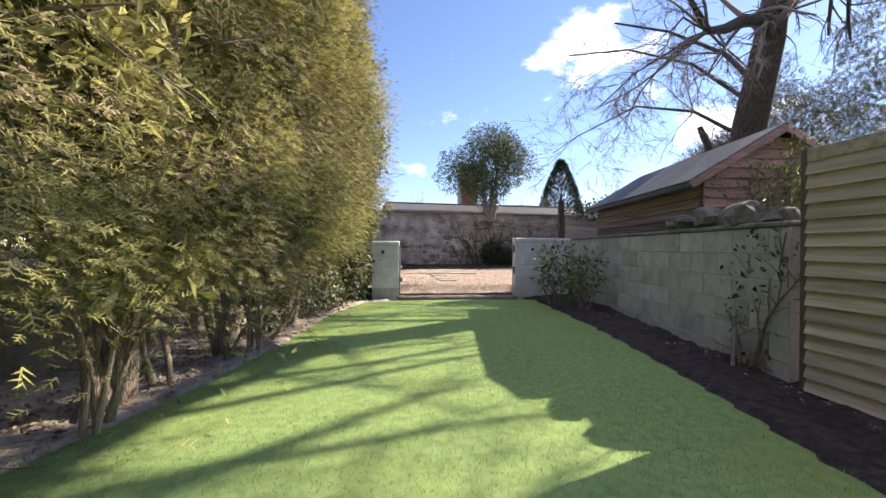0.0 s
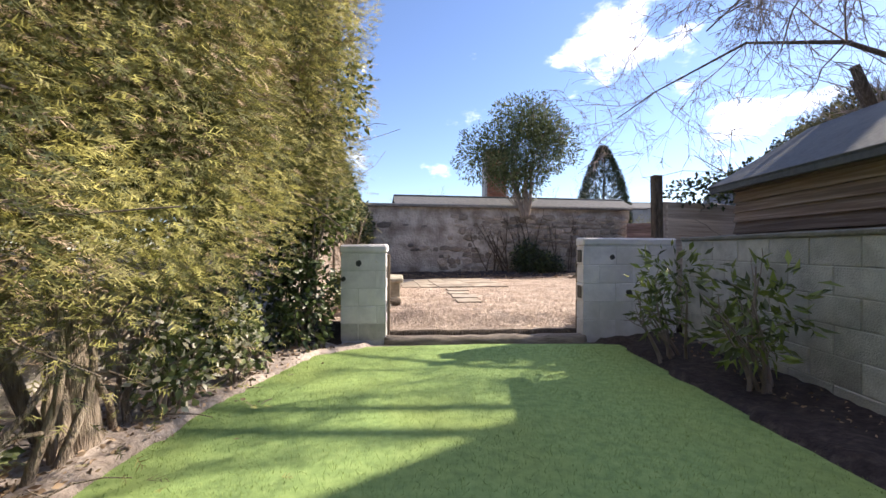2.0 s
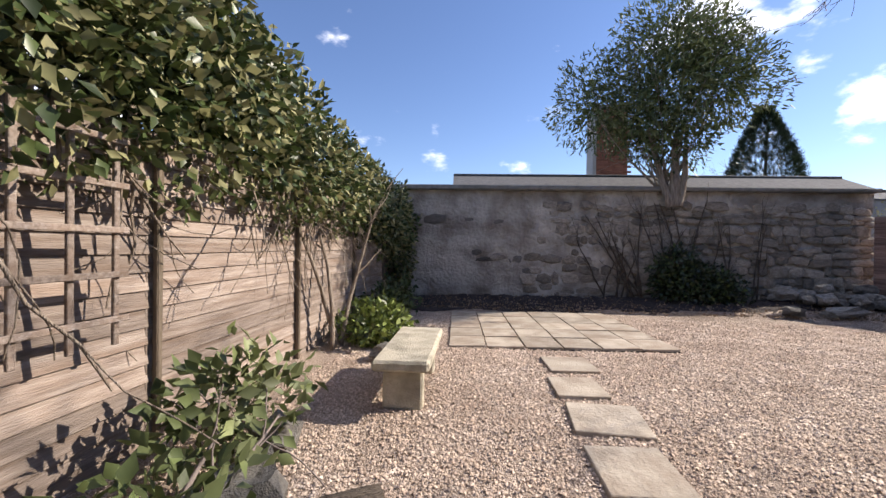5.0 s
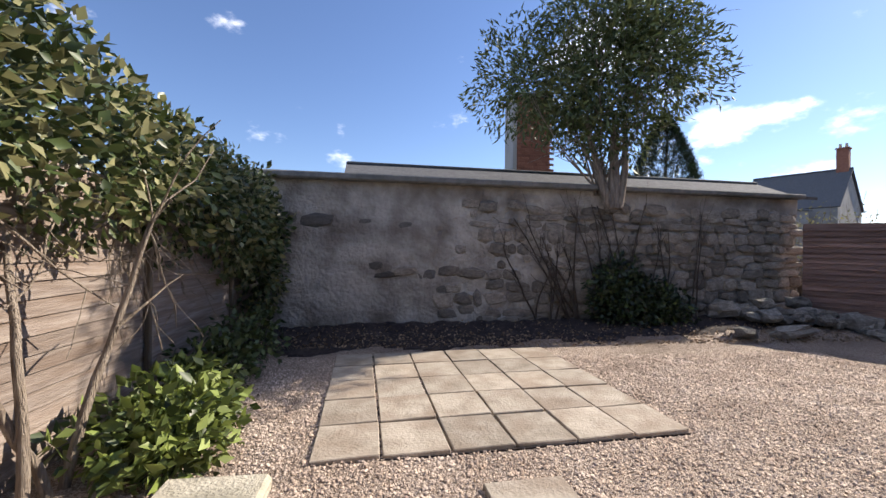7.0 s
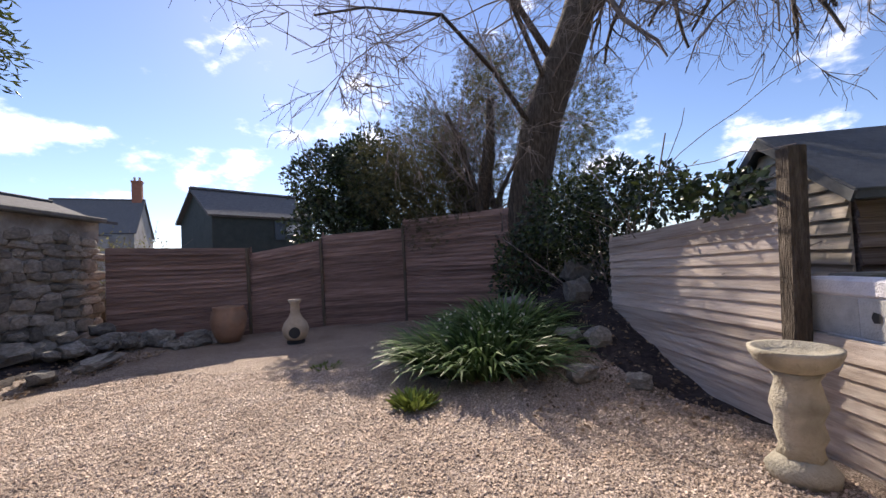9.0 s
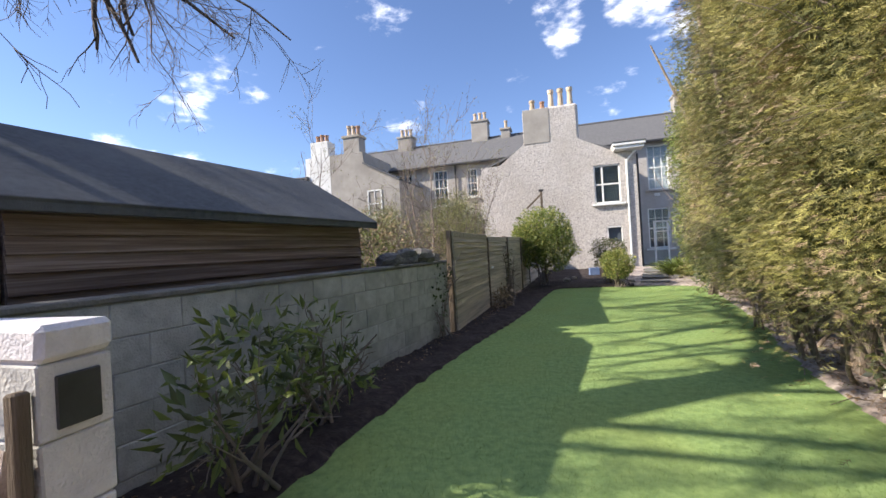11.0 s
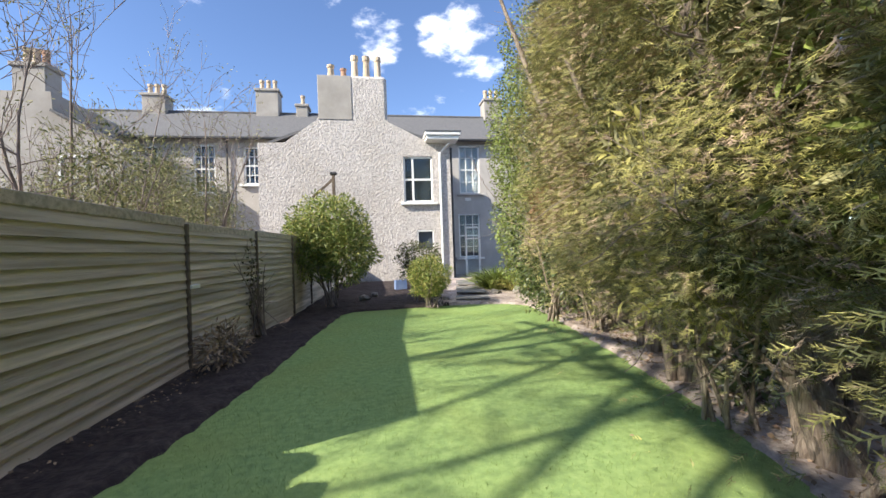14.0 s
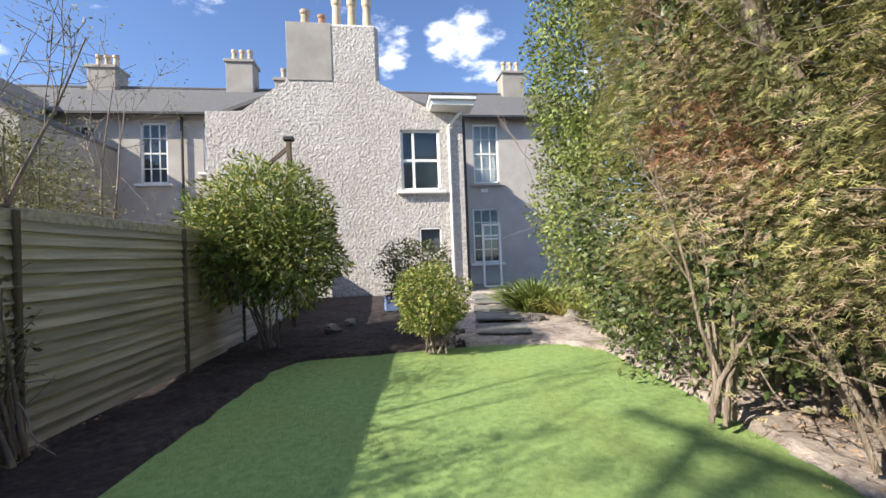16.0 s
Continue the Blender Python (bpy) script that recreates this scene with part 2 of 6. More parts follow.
M["pale_bark"] = material("pale_bark", [(0.16, 0.12, 0.09), (0.3, 0.24, 0.19), (0.44, 0.37, 0.3)], 8, 0.95, 0.9, 26, stretch=(4, 4, 0.6), bump_dist=0.04)
M["twig"] = material("twig", [(0.17, 0.135, 0.12), (0.31, 0.255, 0.23)], 6, 0.9, 0.3, 40)
M["cypress"] = material("cypress", [(0.21, 0.195, 0.078), (0.41, 0.375, 0.155), (0.6, 0.55, 0.24)], 2.3, 0.7, 0, island=0.35, trans=0.3, spec=0.25, detail=3)
# Darker copy of the cypress leaf, also used for shade inside the crowns.
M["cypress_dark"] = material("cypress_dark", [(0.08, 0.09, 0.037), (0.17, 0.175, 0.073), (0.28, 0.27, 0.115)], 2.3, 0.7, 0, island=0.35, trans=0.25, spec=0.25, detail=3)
M["cypress_tip"] = material("cypress_tip", [(0.4, 0.385, 0.12), (0.6, 0.55, 0.21)], 1.5, 0.7, 0, island=0.3, trans=0.4, spec=0.25)
M["dead_spray"] = material("dead_spray", [(0.22, 0.155, 0.1), (0.46, 0.35, 0.24)], 2, 0.9, 0, island=0.4)
M["pale_leaf"] = material("pale_leaf", [(0.2, 0.2, 0.09), (0.36, 0.34, 0.17)], 1.6, 0.65, 0, island=0.4, trans=0.25)
M["ivy"] = material("ivy", [(0.03, 0.048, 0.015), (0.062, 0.09, 0.028), (0.125, 0.15, 0.05)], 1.6, 0.42, 0, island=0.5, trans=0.15, spec=0.45)
M["bright_leaf"] = material("bright_leaf", [(0.14, 0.19, 0.042), (0.27, 0.32, 0.085)], 2, 0.5, 0, island=0.4, trans=0.25, spec=0.4)
M["olive_leaf"] = material("olive_leaf", [(0.06, 0.085, 0.03), (0.12, 0.15, 0.055), (0.19, 0.21, 0.09)], 1.6, 0.55, 0, island=0.45, trans=0.15, spec=0.45)
M["dark_leaf"] = material("dark_leaf", [(0.014, 0.026, 0.012), (0.03, 0.05, 0.02)], 1.6, 0.35, 0, island=0.5, trans=0.1, spec=0.5)
M["dull_leaf"] = material("dull_leaf", [(0.08, 0.075, 0.035), (0.15, 0.14, 0.06)], 1.6, 0.7, 0, island=0.45, trans=0.25)
M["litter"] = material("litter", [(0.2, 0.13, 0.08), (0.4, 0.3, 0.21)], 3, 0.9, 0, island=0.5)
M["pebbledash"] = material("pebbledash", [(0.34, 0.31, 0.29), (0.54, 0.5, 0.47), (0.68, 0.635, 0.6)], 15, 0.95, 0.8, 17, stain=(0.4, 0.36, 0.32), stain_scale=0.5, stain_amount=0.5, bump_dist=0.07)
M["smooth_render"] = material("smooth_render", [(0.42, 0.39, 0.36), (0.52, 0.49, 0.46)], 2, 0.9, 0.3, 40, stain=(0.34, 0.31, 0.28), stain_scale=0.6)
M["grey_render"] = material("grey_render", [(0.3, 0.28, 0.25), (0.42, 0.39, 0.36)], 1.5, 0.9, 0.4, 30, stain=(0.22, 0.2, 0.18), stain_scale=0.5)
M["white_render"] = material("white_render", [(0.7, 0.7, 0.69), (0.8, 0.8, 0.79)], 1.5, 0.9, 0.3, 30, stain=(0.6, 0.59, 0.57), stain_scale=0.5)
M["slate"] = material("slate", [(0.1, 0.1, 0.105), (0.165, 0.165, 0.17)], 9, 0.9, 0.5, 14, stretch=(1, 1, 3), spec=0.2)
M["brick"] = material("brick", [(0.25, 0.1, 0.065), (0.36, 0.16, 0.1)], 6, 0.9, 0.5, 40, rand=0.2)
M["white_paint"] = material("white_paint", [(0.74, 0.74, 0.72), (0.82, 0.82, 0.8)], 6, 0.5, 0.08, 50)
M["dark_paint_and_shade"] = material("dark_paint_and_shade", [(0.03, 0.03, 0.032), (0.055, 0.055, 0.058)], 6, 0.5, 0.1, 40)
M["dark_green"] = material("dark_green", [(0.035, 0.045, 0.042), (0.06, 0.072, 0.066)], 4, 0.7, 0.3, 30)
# Unlit rooms: their darkness and the panes' bluish reflection are in this colour.
M["unlit_interior"] = material("unlit_interior", [(0.05, 0.065, 0.085), (0.1, 0.125, 0.155)], 1, 0.9, 0)
M["curtain"] = material("curtain", [(0.6, 0.6, 0.6), (0.7, 0.7, 0.7)], 3, 0.9, 0.2, 12)
M["blue_plastic"] = material("blue_plastic", [(0.16, 0.24, 0.45), (0.24, 0.33, 0.55)], 5, 0.5, 0.1)
M["petal"] = material("petal", [(0.75, 0.72, 0.6), (0.85, 0.82, 0.7)], 4, 0.6, 0, trans=0.3)
M["rust_spray"] = material("rust_spray", [(0.2, 0.09, 0.05), (0.36, 0.19, 0.11)], 3, 0.9, 0, island=0.4, trans=0.2)
M["glass"] = glass_material("glass")


# ---- mesh helpers ----
def np_mesh(name, verts, faces, mat):
    """A mesh from arrays: faces is (n, 3) or (n, 4)."""
    verts, faces = np.asarray(verts, np.float32), np.asarray(faces, np.int32)
    me = bpy.data.meshes.new(name)
    me.vertices.add(len(verts))
    me.vertices.foreach_set("co", verts.ravel())
    k = faces.shape[1]
    me.loops.add(faces.size)
    me.loops.foreach_set("vertex_index", faces.ravel())
    me.polygons.add(len(faces))
    me.polygons.foreach_set("loop_start", np.arange(0, faces.size, k, dtype=np.int32))
    me.materials.append(mat)
    me.update(calc_edges=True)
    return me


def child(ob, parent):
    if parent:
        ob.parent = parent
    return ob


def part(name, bm, mat, parent=None, label="", smooth=False):
    me = bpy.data.meshes.new(name)
    bm.to_mesh(me)
    bm.free()
    me.materials.append(mat)
    if smooth:
        me.polygons.foreach_set("use_smooth", [True] * len(me.polygons))
    ob = child(new(name, me), parent)
    return tagged(ob, label) if label else ob


def put(name, me, parent=None, m=None, label=""):
    ob = child(new(name, me), parent)
    if m is not None:
        ob.matrix_basis = m
    return tagged(ob, label) if label else ob


def thing(name, label, category, x=0, y=0, z=0, rz=0, group="", kind=""):
    ob = new(name)
    ob.empty_display_size = 0.1
    ob.matrix_basis = pose(x, y, z, 0, 0, rz)
    return tagged(ob, label, category, group, kind)


def box(bm, c, s, rz=0.0, bevel=0.0, jitter=0.0, rx=0.0, ry=0.0):
    m = pose(*c, rx, ry, rz) @ Matrix.Diagonal((*s, 1))
    r = bmesh.ops.create_cube(bm, size=1.0, matrix=m)
    vs = r["verts"]
    if jitter:
        for v in vs:
            v.co += Vector([random.uniform(-jitter, jitter) for _ in range(3)])
    if bevel:
        bmesh.ops.bevel(bm, geom=list({e for v in vs for e in v.link_edges}), offset=bevel, segments=1, affect="EDGES")
    return bm


def boxes(*items, **kw):
    bm = bmesh.new()
    for c, s in items:
        box(bm, c, s, **kw)
    return bm


def lathe(profile, n=20, wobble=0.0):
    bm = bmesh.new()
    rings = []
    for r, z in profile:
        rings.append([bm.verts.new(((r + random.uniform(-wobble, wobble)) * math.cos(2 * math.pi * k / n), (r + random.uniform(-wobble, wobble)) * math.sin(2 * math.pi * k / n), z)) for k in range(n)])
    for a, b in zip(rings, rings[1:]):
        for k in range(n):
            bm.faces.new((a[k], a[(k + 1) % n], b[(k + 1) % n], b[k]))
    bm.faces.new(rings[0][::-1])
    bm.faces.new(rings[-1])
    return bm


def prism(points, z0, z1):
    """An upright prism over a polygon given anticlockwise."""
    bm = bmesh.new()
    lo, hi = [bm.verts.new((x, y, z0)) for x, y in points], [bm.verts.new((x, y, z1)) for x, y in points]
    bm.faces.new(hi)
    bm.faces.new(lo[::-1])
    for k in range(len(points)):
        j = (k + 1) % len(points)
        bm.faces.new((lo[k], lo[j], hi[j], hi[k]))
    return bm


def rock(sx, sy, sz, seed=0, rough=0.22, sub=2):
    bm = bmesh.new()
    bmesh.ops.create_icosphere(bm, subdivisions=sub, radius=0.5)
    for v in bm.verts:
        d = v.co.normalized()
        k = 1 + rough * noise.noise(d * 1.7 + Vector((seed * 3.1, seed, 0))) * 2 + rough * 0.6 * noise.noise(d * 4 + Vector((0, seed * 2.3, 1)))
        q = Vector([math.copysign(abs(c) ** 0.75, c) for c in d]) * 0.5 * k
        v.co = Vector((q.x * sx, q.y * sy, q.z * sz))
    return bm


rng = np.random.default_rng(7)


def unit(v):
    return v / np.maximum(np.linalg.norm(v, axis=-1, keepdims=True), 1e-9)


# Leaf shapes: points along (length, width, lift) and triangles.
LEAF = (np.array([[0, 0, 0], [0.45, 0.3, 0.07], [1, 0, -0.08], [0.45, -0.3, 0.07]]), np.array([[0, 1, 2], [0, 2, 3]]))
LONG = (np.array([[0, 0, 0], [0.45, 0.15, 0.05], [1, 0, -0.12], [0.45, -0.15, 0.05]]), np.array([[0, 1, 2], [0, 2, 3]]))
def spray_shape():
    """A flat frond: a stem with uneven narrow shoots."""
    pts = [[0, -0.03, 0], [0, 0.03, 0], [1, 0, -0.12]]
    for at, reach, side in ((0.0, 0.3, 0.38), (0.12, 0.42, -0.34), (0.28, 0.36, 0.42), (0.45, 0.3, -0.36), (0.55, 0.34, 0.22), (0.66, 0.28, -0.18)):
        pts += [[at, 0, 0.02], [at + 0.1, 0.02, 0], [at + reach, side, 0.08 - 0.2 * at]]
    return np.array(pts, float), np.arange(len(pts)).reshape(-1, 3)


SPRAY = spray_shape()
STRAP = (np.array([[0, -0.022, 0], [0, 0.022, 0], [0.5, 0.026, 0.02], [0.5, -0.026, 0.02], [0.85, 0.02, -0.16], [0.85, -0.02, -0.16], [1.02, 0, -0.42]]), np.array([[0, 1, 2], [0, 2, 3], [3, 2, 4], [3, 4, 5], [5, 4, 6]]))
CHIP = (np.array([[0.5, 0, 0], [-0.3, 0.45, 0], [-0.4, -0.4, 0], [0, 0.05, 0.45]]), np.array([[0, 1, 3], [1, 2, 3], [2, 0, 3]]))


def scatter(name, p, d, size, shape, mat, parent=None, label="", up=None, m=None):
    """One mesh of many small leaves at p, growing along d."""
    pts, tri = shape
    n = len(p)
    d = unit(d)
    u = rng.normal(size=(n, 3)) if up is None else up + rng.normal(scale=0.35, size=(n, 3))
    side = unit(np.cross(u, d))
    lift = np.cross(d, side)
    size = np.broadcast_to(size, (n,))[:, None, None]
    v = p[:, None] + size * (pts[None, :, 0:1] * d[:, None] + pts[None, :, 1:2] * side[:, None] + pts[None, :, 2:3] * lift[:, None])
    f = tri[None] + (np.arange(n) * len(pts))[:, None, None]
    return put(name, np_mesh(name, v.reshape(-1, 3), f.reshape(-1, 3), mat), parent, m, label)


def tubes(name, lines, mat, parent=None, sides=6, label=""):
    """Tapered tubes along lines of (point, radius), joined into one mesh."""
    vs, fs, base = [], [], 0
    ang = np.arange(sides) * 2 * np.pi / sides
    for line in lines:
        pts = np.array([q for q, _ in line], float)
        rad = np.array([r for _, r in line], float)
        t = unit(np.gradient(pts, axis=0))
        ref = np.where(np.abs(t[:, 2:3]) > 0.9, [[1.0, 0, 0]], [[0, 0, 1.0]])
        a = unit(np.cross(t, ref))
        b = np.cross(t, a)
        ring = pts[:, None] + rad[:, None, None] * (np.cos(ang)[None, :, None] * a[:, None] + np.sin(ang)[None, :, None] * b[:, None])
        vs.append(ring.reshape(-1, 3))
        k = np.arange(len(pts) - 1)[:, None] * sides + np.arange(sides)[None]
        j = np.arange(len(pts) - 1)[:, None] * sides + (np.arange(sides)[None] + 1) % sides
        fs.append(np.stack([k, j, j + sides, k + sides], -1).reshape(-1, 4) + base)
        base += len(pts) * sides
    me = np_mesh(name, np.concatenate(vs), np.concatenate(fs), mat)
    me.polygons.foreach_set("use_smooth", [True] * len(me.polygons))
    return put(name, me, parent, None, label)


def limb(start, way, length, r0, r1, steps=6, bend=0.25, lift=0.0):
    """A wandering line of (point, radius)."""
    p, d = np.array(start, float), unit(np.array(way, float))
    out = [(p.copy(), r0)]
    for k in range(steps):
        d = unit(d + rng.normal(scale=bend, size=3) * 0.6 + np.array([0, 0, lift]))
        p = p + d * length / steps
        out.append((p.copy(), r0 + (r1 - r0) * (k + 1) / steps))
    return out


def branching(line, depth, count, ratio=0.6, spread=0.8, lift=0.02, bend=0.3, first=0.35, thin=0.55):
    """The line's side branches, down to twigs."""
    out = [line]
    if depth == 0:
        return out
    pts = [q for q, _ in line]
    total = sum(np.linalg.norm(b - a) for a, b in zip(pts, pts[1:]))
    for _ in range(count):
        k = min(int(len(line) * (first + (1 - first) * rng.random())), len(line) - 2)
        p, r = line[k]
        way = unit(pts[k + 1] - pts[k]) + rng.normal(scale=spread, size=3)
        rr = max(r * thin, 0.004)
        side = limb(p, way, total * ratio * (0.6 + 0.6 * rng.random()), rr, max(rr * 0.3, 0.003), 5, bend, lift)
        out += branching(side, depth - 1, count, ratio, spread, lift, bend, 0.25, thin)
    return out


# ---- ground ----
ZL, ZG = -0.08, 0.15                               # lawn and gravel levels
LAWN = [(3.2, 8.48), (3.1, 7.2), (2.98, 5.3), (2.72, 3.5), (2.55, 2.5), (2.33, 1.4), (2.1, -0.2), (1.9, -2.4), (1.66, -4.5), (1.4, -4.95),
        (-0.1, -5.05), (-1.4, -5.15), (-2.4, -4.85), (-2.75, -4.4), (-2.62, -2.7), (-2.15, 0.2), (-1.85, 1.9), (-1.45, 3.3), (-1.15, 4.9), (-0.95, 6.7), (-0.55, 8.1), (0.0, 8.5), (1.5, 8.57)]


def sheet(name, x0, x1, y0, y1, step, height, mat, keep=None):
    """A relief of squares over a rectangle, cut to where keep(x, y) holds."""
    nx, ny = int((x1 - x0) / step) + 1, int((y1 - y0) / step) + 1
    xs, ys = np.linspace(x0, x1, nx), np.linspace(y0, y1, ny)
    v = np.array([(x, y, height(x, y)) for y in ys for x in xs])
    f = []
    for j in range(ny - 1):
        for i in range(nx - 1):
            if keep is None or keep(xs[i] + step / 2, ys[j] + step / 2):
                a = j * nx + i
                f.append((a, a + 1, a + nx + 1, a + nx))
    me = np_mesh(name, v, f, mat)
    me.polygons.foreach_set("use_smooth", [True] * len(me.polygons))
    return new(name, me)


def inside(x, y, poly):
    hit = False
    for (ax, ay), (bx, by) in zip(poly, poly[1:] + poly[:1]):
        if (ay > y) != (by > y) and x < (bx - ax) * (y - ay) / (by - ay) + ax:
            hit = not hit
    return hit


def n3(x, y, s, seed=0.0):
    return noise.noise(Vector((x * s, y * s, seed)))


tagged(part("ground", boxes(((0, 0, -0.65), (600, 600, 1.0))), M["soil"]), "dark bare earth reaching out under the gardens", "ground", kind="structure")


def deep_in_lawn(x, y, r=0.16):
    return all(inside(x + a, y + b, LAWN) for a, b in ((r, 0), (-r, 0), (0, r), (0, -r)))


def bed_height(x, y):
    z = -0.045 + 0.035 * n3(x, y, 1.4) + 0.03 * n3(x, y, 6, 3.0) + 0.012 * n3(x, y, 17, 5.0)
    if inside(x, y, LAWN):
        z = ZL - 0.03 + 0.5 * (z + 0.045)
    if y > 8.3 and 0.0 < x < 3.0:
        z = min(z, ZL - 0.015)
    if y < -5:
        z += 0.04 * min(-5 - y, 6)                  # rises to the house
    if x > 2.9:
        z += 0.09 * min(max(x - 2.9, 0), 0.8)
    return z


soil_right = sheet("soil_bed", -1.1, 4.3, -11.4, 8.64, 0.07, bed_height, M["soil"], lambda x, y: not deep_in_lawn(x, y) and x > (1.3 if y > -4.9 else -0.95 + 0.15 * n3(x, y, 2)))
tagged(soil_right, "dark damp soil bed beside the fence and block wall", "soil", kind="structure")
soil_left = sheet("soil_bed", -6.5, 1.3, -11.4, 8.64, 0.07, lambda x, y: bed_height(x, y) - (0.03 if y < -4.9 and x > -0.7 else 0), M["dry_soil"], lambda x, y: not deep_in_lawn(x, y))
tagged(soil_left, "dry pale soil under the tall hedge", "soil", kind="structure")

lawn = part("lawn", prism(LAWN[::-1], ZL - 0.12, ZL), M["lawn"])
tagged(lawn, "short bright green lawn with mown grass", "lawn", kind="structure")


def gravel_height(x, y):
    z = ZG + 0.012 * n3(x, y, 0.9) + 0.008 * n3(x, y, 9, 2.0)
    if x > 5.0 and y < 11.8:                         # bank up to the corner
        z += 0.85 * min(max((x - 5.0) / 2.6, 0), 1) * min(max((11.4 - y) / 1.9, 0), 1)
    if y < 9.75 and 0.0 < x < 3.1:                   # worn down to the gateway
        k = min(max((9.75 - y) / 0.7, 0), 1) * min(1, x / 0.25, (3.1 - x) / 0.25)
        z -= 0.13 * k * k * (3 - 2 * k)
    if y > 16.6:
        z += 0.16 * min((y - 16.6) / 0.8, 1) + 0.03 * n3(x, y, 5)
    return z


gravel = sheet("gravel", -1.6, 11.3, 8.98, 18.9, 0.09, gravel_height, M["gravel"])
tagged(gravel, "pale buff gravel covering the upper yard", "gravel", kind="structure")
bank = sheet("soil_bank", 4.2, 11.2, 8.9, 12.6, 0.08, lambda x, y: gravel_height(x, y) + 0.015 + 0.045 * max(0, 1 - abs(x - 8.2) / 4) + 0.05 * n3(x, y, 3) - (0.1 if y > 8.95 + 0.62 * max(x - 4.3, 0) ** 0.85 else 0), M["soil"])
tagged(bank, "dark earth bank in the yard corner", "soil", kind="structure")
strip = sheet("soil_strip", -1.5, 10.5, 15.9, 18.9, 0.09, lambda x, y: gravel_height(x, y) + 0.02 + 0.03 * n3(x, y, 5) - (0.12 if y < 16.35 + 0.1 * x + 0.3 * n3(x, 0, 1.2) else 0), M["soil"])
tagged(strip, "dark soil strip below the old stone wall", "soil", kind="structure")

# Threshold between the gate walls: a low concrete sill, a timber riser, the gravel above.
def worn_beam(x0, x1, y, z, w, h, seed):
    """A squared timber worn round, its top and edges wandering."""
    bm = bmesh.new()
    n, rings = 26, []
    prof = [(-0.5, -1), (-0.5, -0.3), (-0.36, -0.05), (-0.1, 0), (0.2, -0.01), (0.42, -0.1), (0.5, -0.4), (0.5, -1)]
    for i in range(n + 1):
        x = x0 + (x1 - x0) * i / n
        dy, dz, k = 0.025 * n3(x, seed, 1.6), 0.018 * n3(x, seed, 3.1, 4), 1 + 0.22 * n3(x, seed, 4.0, 9)
        rings.append([bm.verts.new((x, y + dy + w * k * py + 0.012 * n3(x * 3, py * 5, 2, seed), z + dz + h * pz + 0.01 * n3(x * 4, py * 7, 2, seed + 3))) for py, pz in prof])
    for p, q in zip(rings, rings[1:]):
        for j in range(len(prof) - 1):
            bm.faces.new((p[j], q[j], q[j + 1], p[j + 1]))
    bm.faces.new(rings[0])
    bm.faces.new(rings[-1][::-1])
    bmesh.ops.recalc_face_normals(bm, faces=bm.faces)
    return bm


sill = part("threshold", worn_beam(0.2, 2.84, 8.73, 0.0, 0.24, 0.16, 1.0), M["sill_wood"], smooth=True)
tagged(sill, "worn pale timber sleeper across the foot of the gateway", "sleeper")
riser = part("timber_riser", worn_beam(0.22, 2.84, 8.98, 0.02, 0.12, 0.2, 7.0), M["bark"], smooth=True)
tagged(riser, "weathered dark timber sleeper edging the gravel step", "sleeper")


# ---- block walls ----
def block_mesh(name, w, d, h, mat, seed, back=None):
    bm = bmesh.new()
    random.seed(seed)
    box(bm, (0, 0, 0), (w + 0.004, d, h + 0.004), bevel=0.006, jitter=0.003)
    me = bpy.data.meshes.new(name)
    bm.to_mesh(me)
    bm.free()
    me.materials.append(mat)
    if back:                                         # another coat on the far face
        me.materials.append(back)
        for p in me.polygons:
            if p.normal.y > 0.5:
                p.material_index = 1
    return me


def block_run(owner, ax, ay, bx, by, z0, courses, mat, depth=0.2, w=0.44, h=0.215, offset=0.0, back=None):
    """Courses of blocks in half bond from a to b on the owner."""
    full, half = block_mesh("block", w, depth, h, mat, 3, back), block_mesh("block", w / 2 - 0.005, depth, h, mat, 5, back)
    way = Vector((bx - ax, by - ay, 0))
    length, rz = way.length, math.degrees(math.atan2(way.y, way.x))
    way.normalize()
    for c in range(courses):
        s = 0.0
        first = (c + int(offset)) % 2 == 1
        while s < length - 0.08:
            short = first and s == 0.0
            step = (w / 2 + 0.005) if short else w + 0.01
            k = 1.0
            if s + step > length + 0.05:
                k = (length - s) / step
            mid = s + step * k / 2
            p = Vector((ax, ay, 0)) + way * mid
            ob = put("block", half if short else full, owner,
                     pose(p.x, p.y, z0 + (h + 0.01) * (c + 0.5), 0, 0, rz + random.uniform(-0.4, 0.4)) @ Matrix.Diagonal((k, 1, 1, 1)))
            ob.location += Vector((-way.y, way.x, 0)) * random.uniform(-0.004, 0.004)
            s += step * k


def wall_core(name, ax, ay, bx, by, z0, z1, depth, mat, label, cat="wall"):
    c, L = ((ax + bx) / 2, (ay + by) / 2, (z0 + z1) / 2), math.hypot(bx - ax, by - ay)
    bm = box(bmesh.new(), c, (L, depth, z1 - z0), rz=math.degrees(math.atan2(by - ay, bx - ax)))
    return tagged(part(name, bm, mat), label, cat, kind="structure")


WALL_A, WALL_B = (3.37, 2.75), (4.2, 8.55)          # centre line of the long block wall
core = wall_core("wall_east", *WALL_A, *WALL_B, -0.3, 1.235, 0.19, M["mortar"], "unpainted grey concrete block garden wall with flush mortar joints")
block_run(core, *WALL_A, *WALL_B, -0.115, 6, M["block"])
cap_mid = ((WALL_A[0] + WALL_B[0]) / 2, (WALL_A[1] + WALL_B[1]) / 2)
cap = box(bmesh.new(), (*cap_mid, 1.265), (5.86, 0.24, 0.05), rz=math.degrees(math.atan2(5.8, 0.83)), bevel=0.012, jitter=0.006)
part("coping", cap, M["coping"], core, "cracked cement coping")

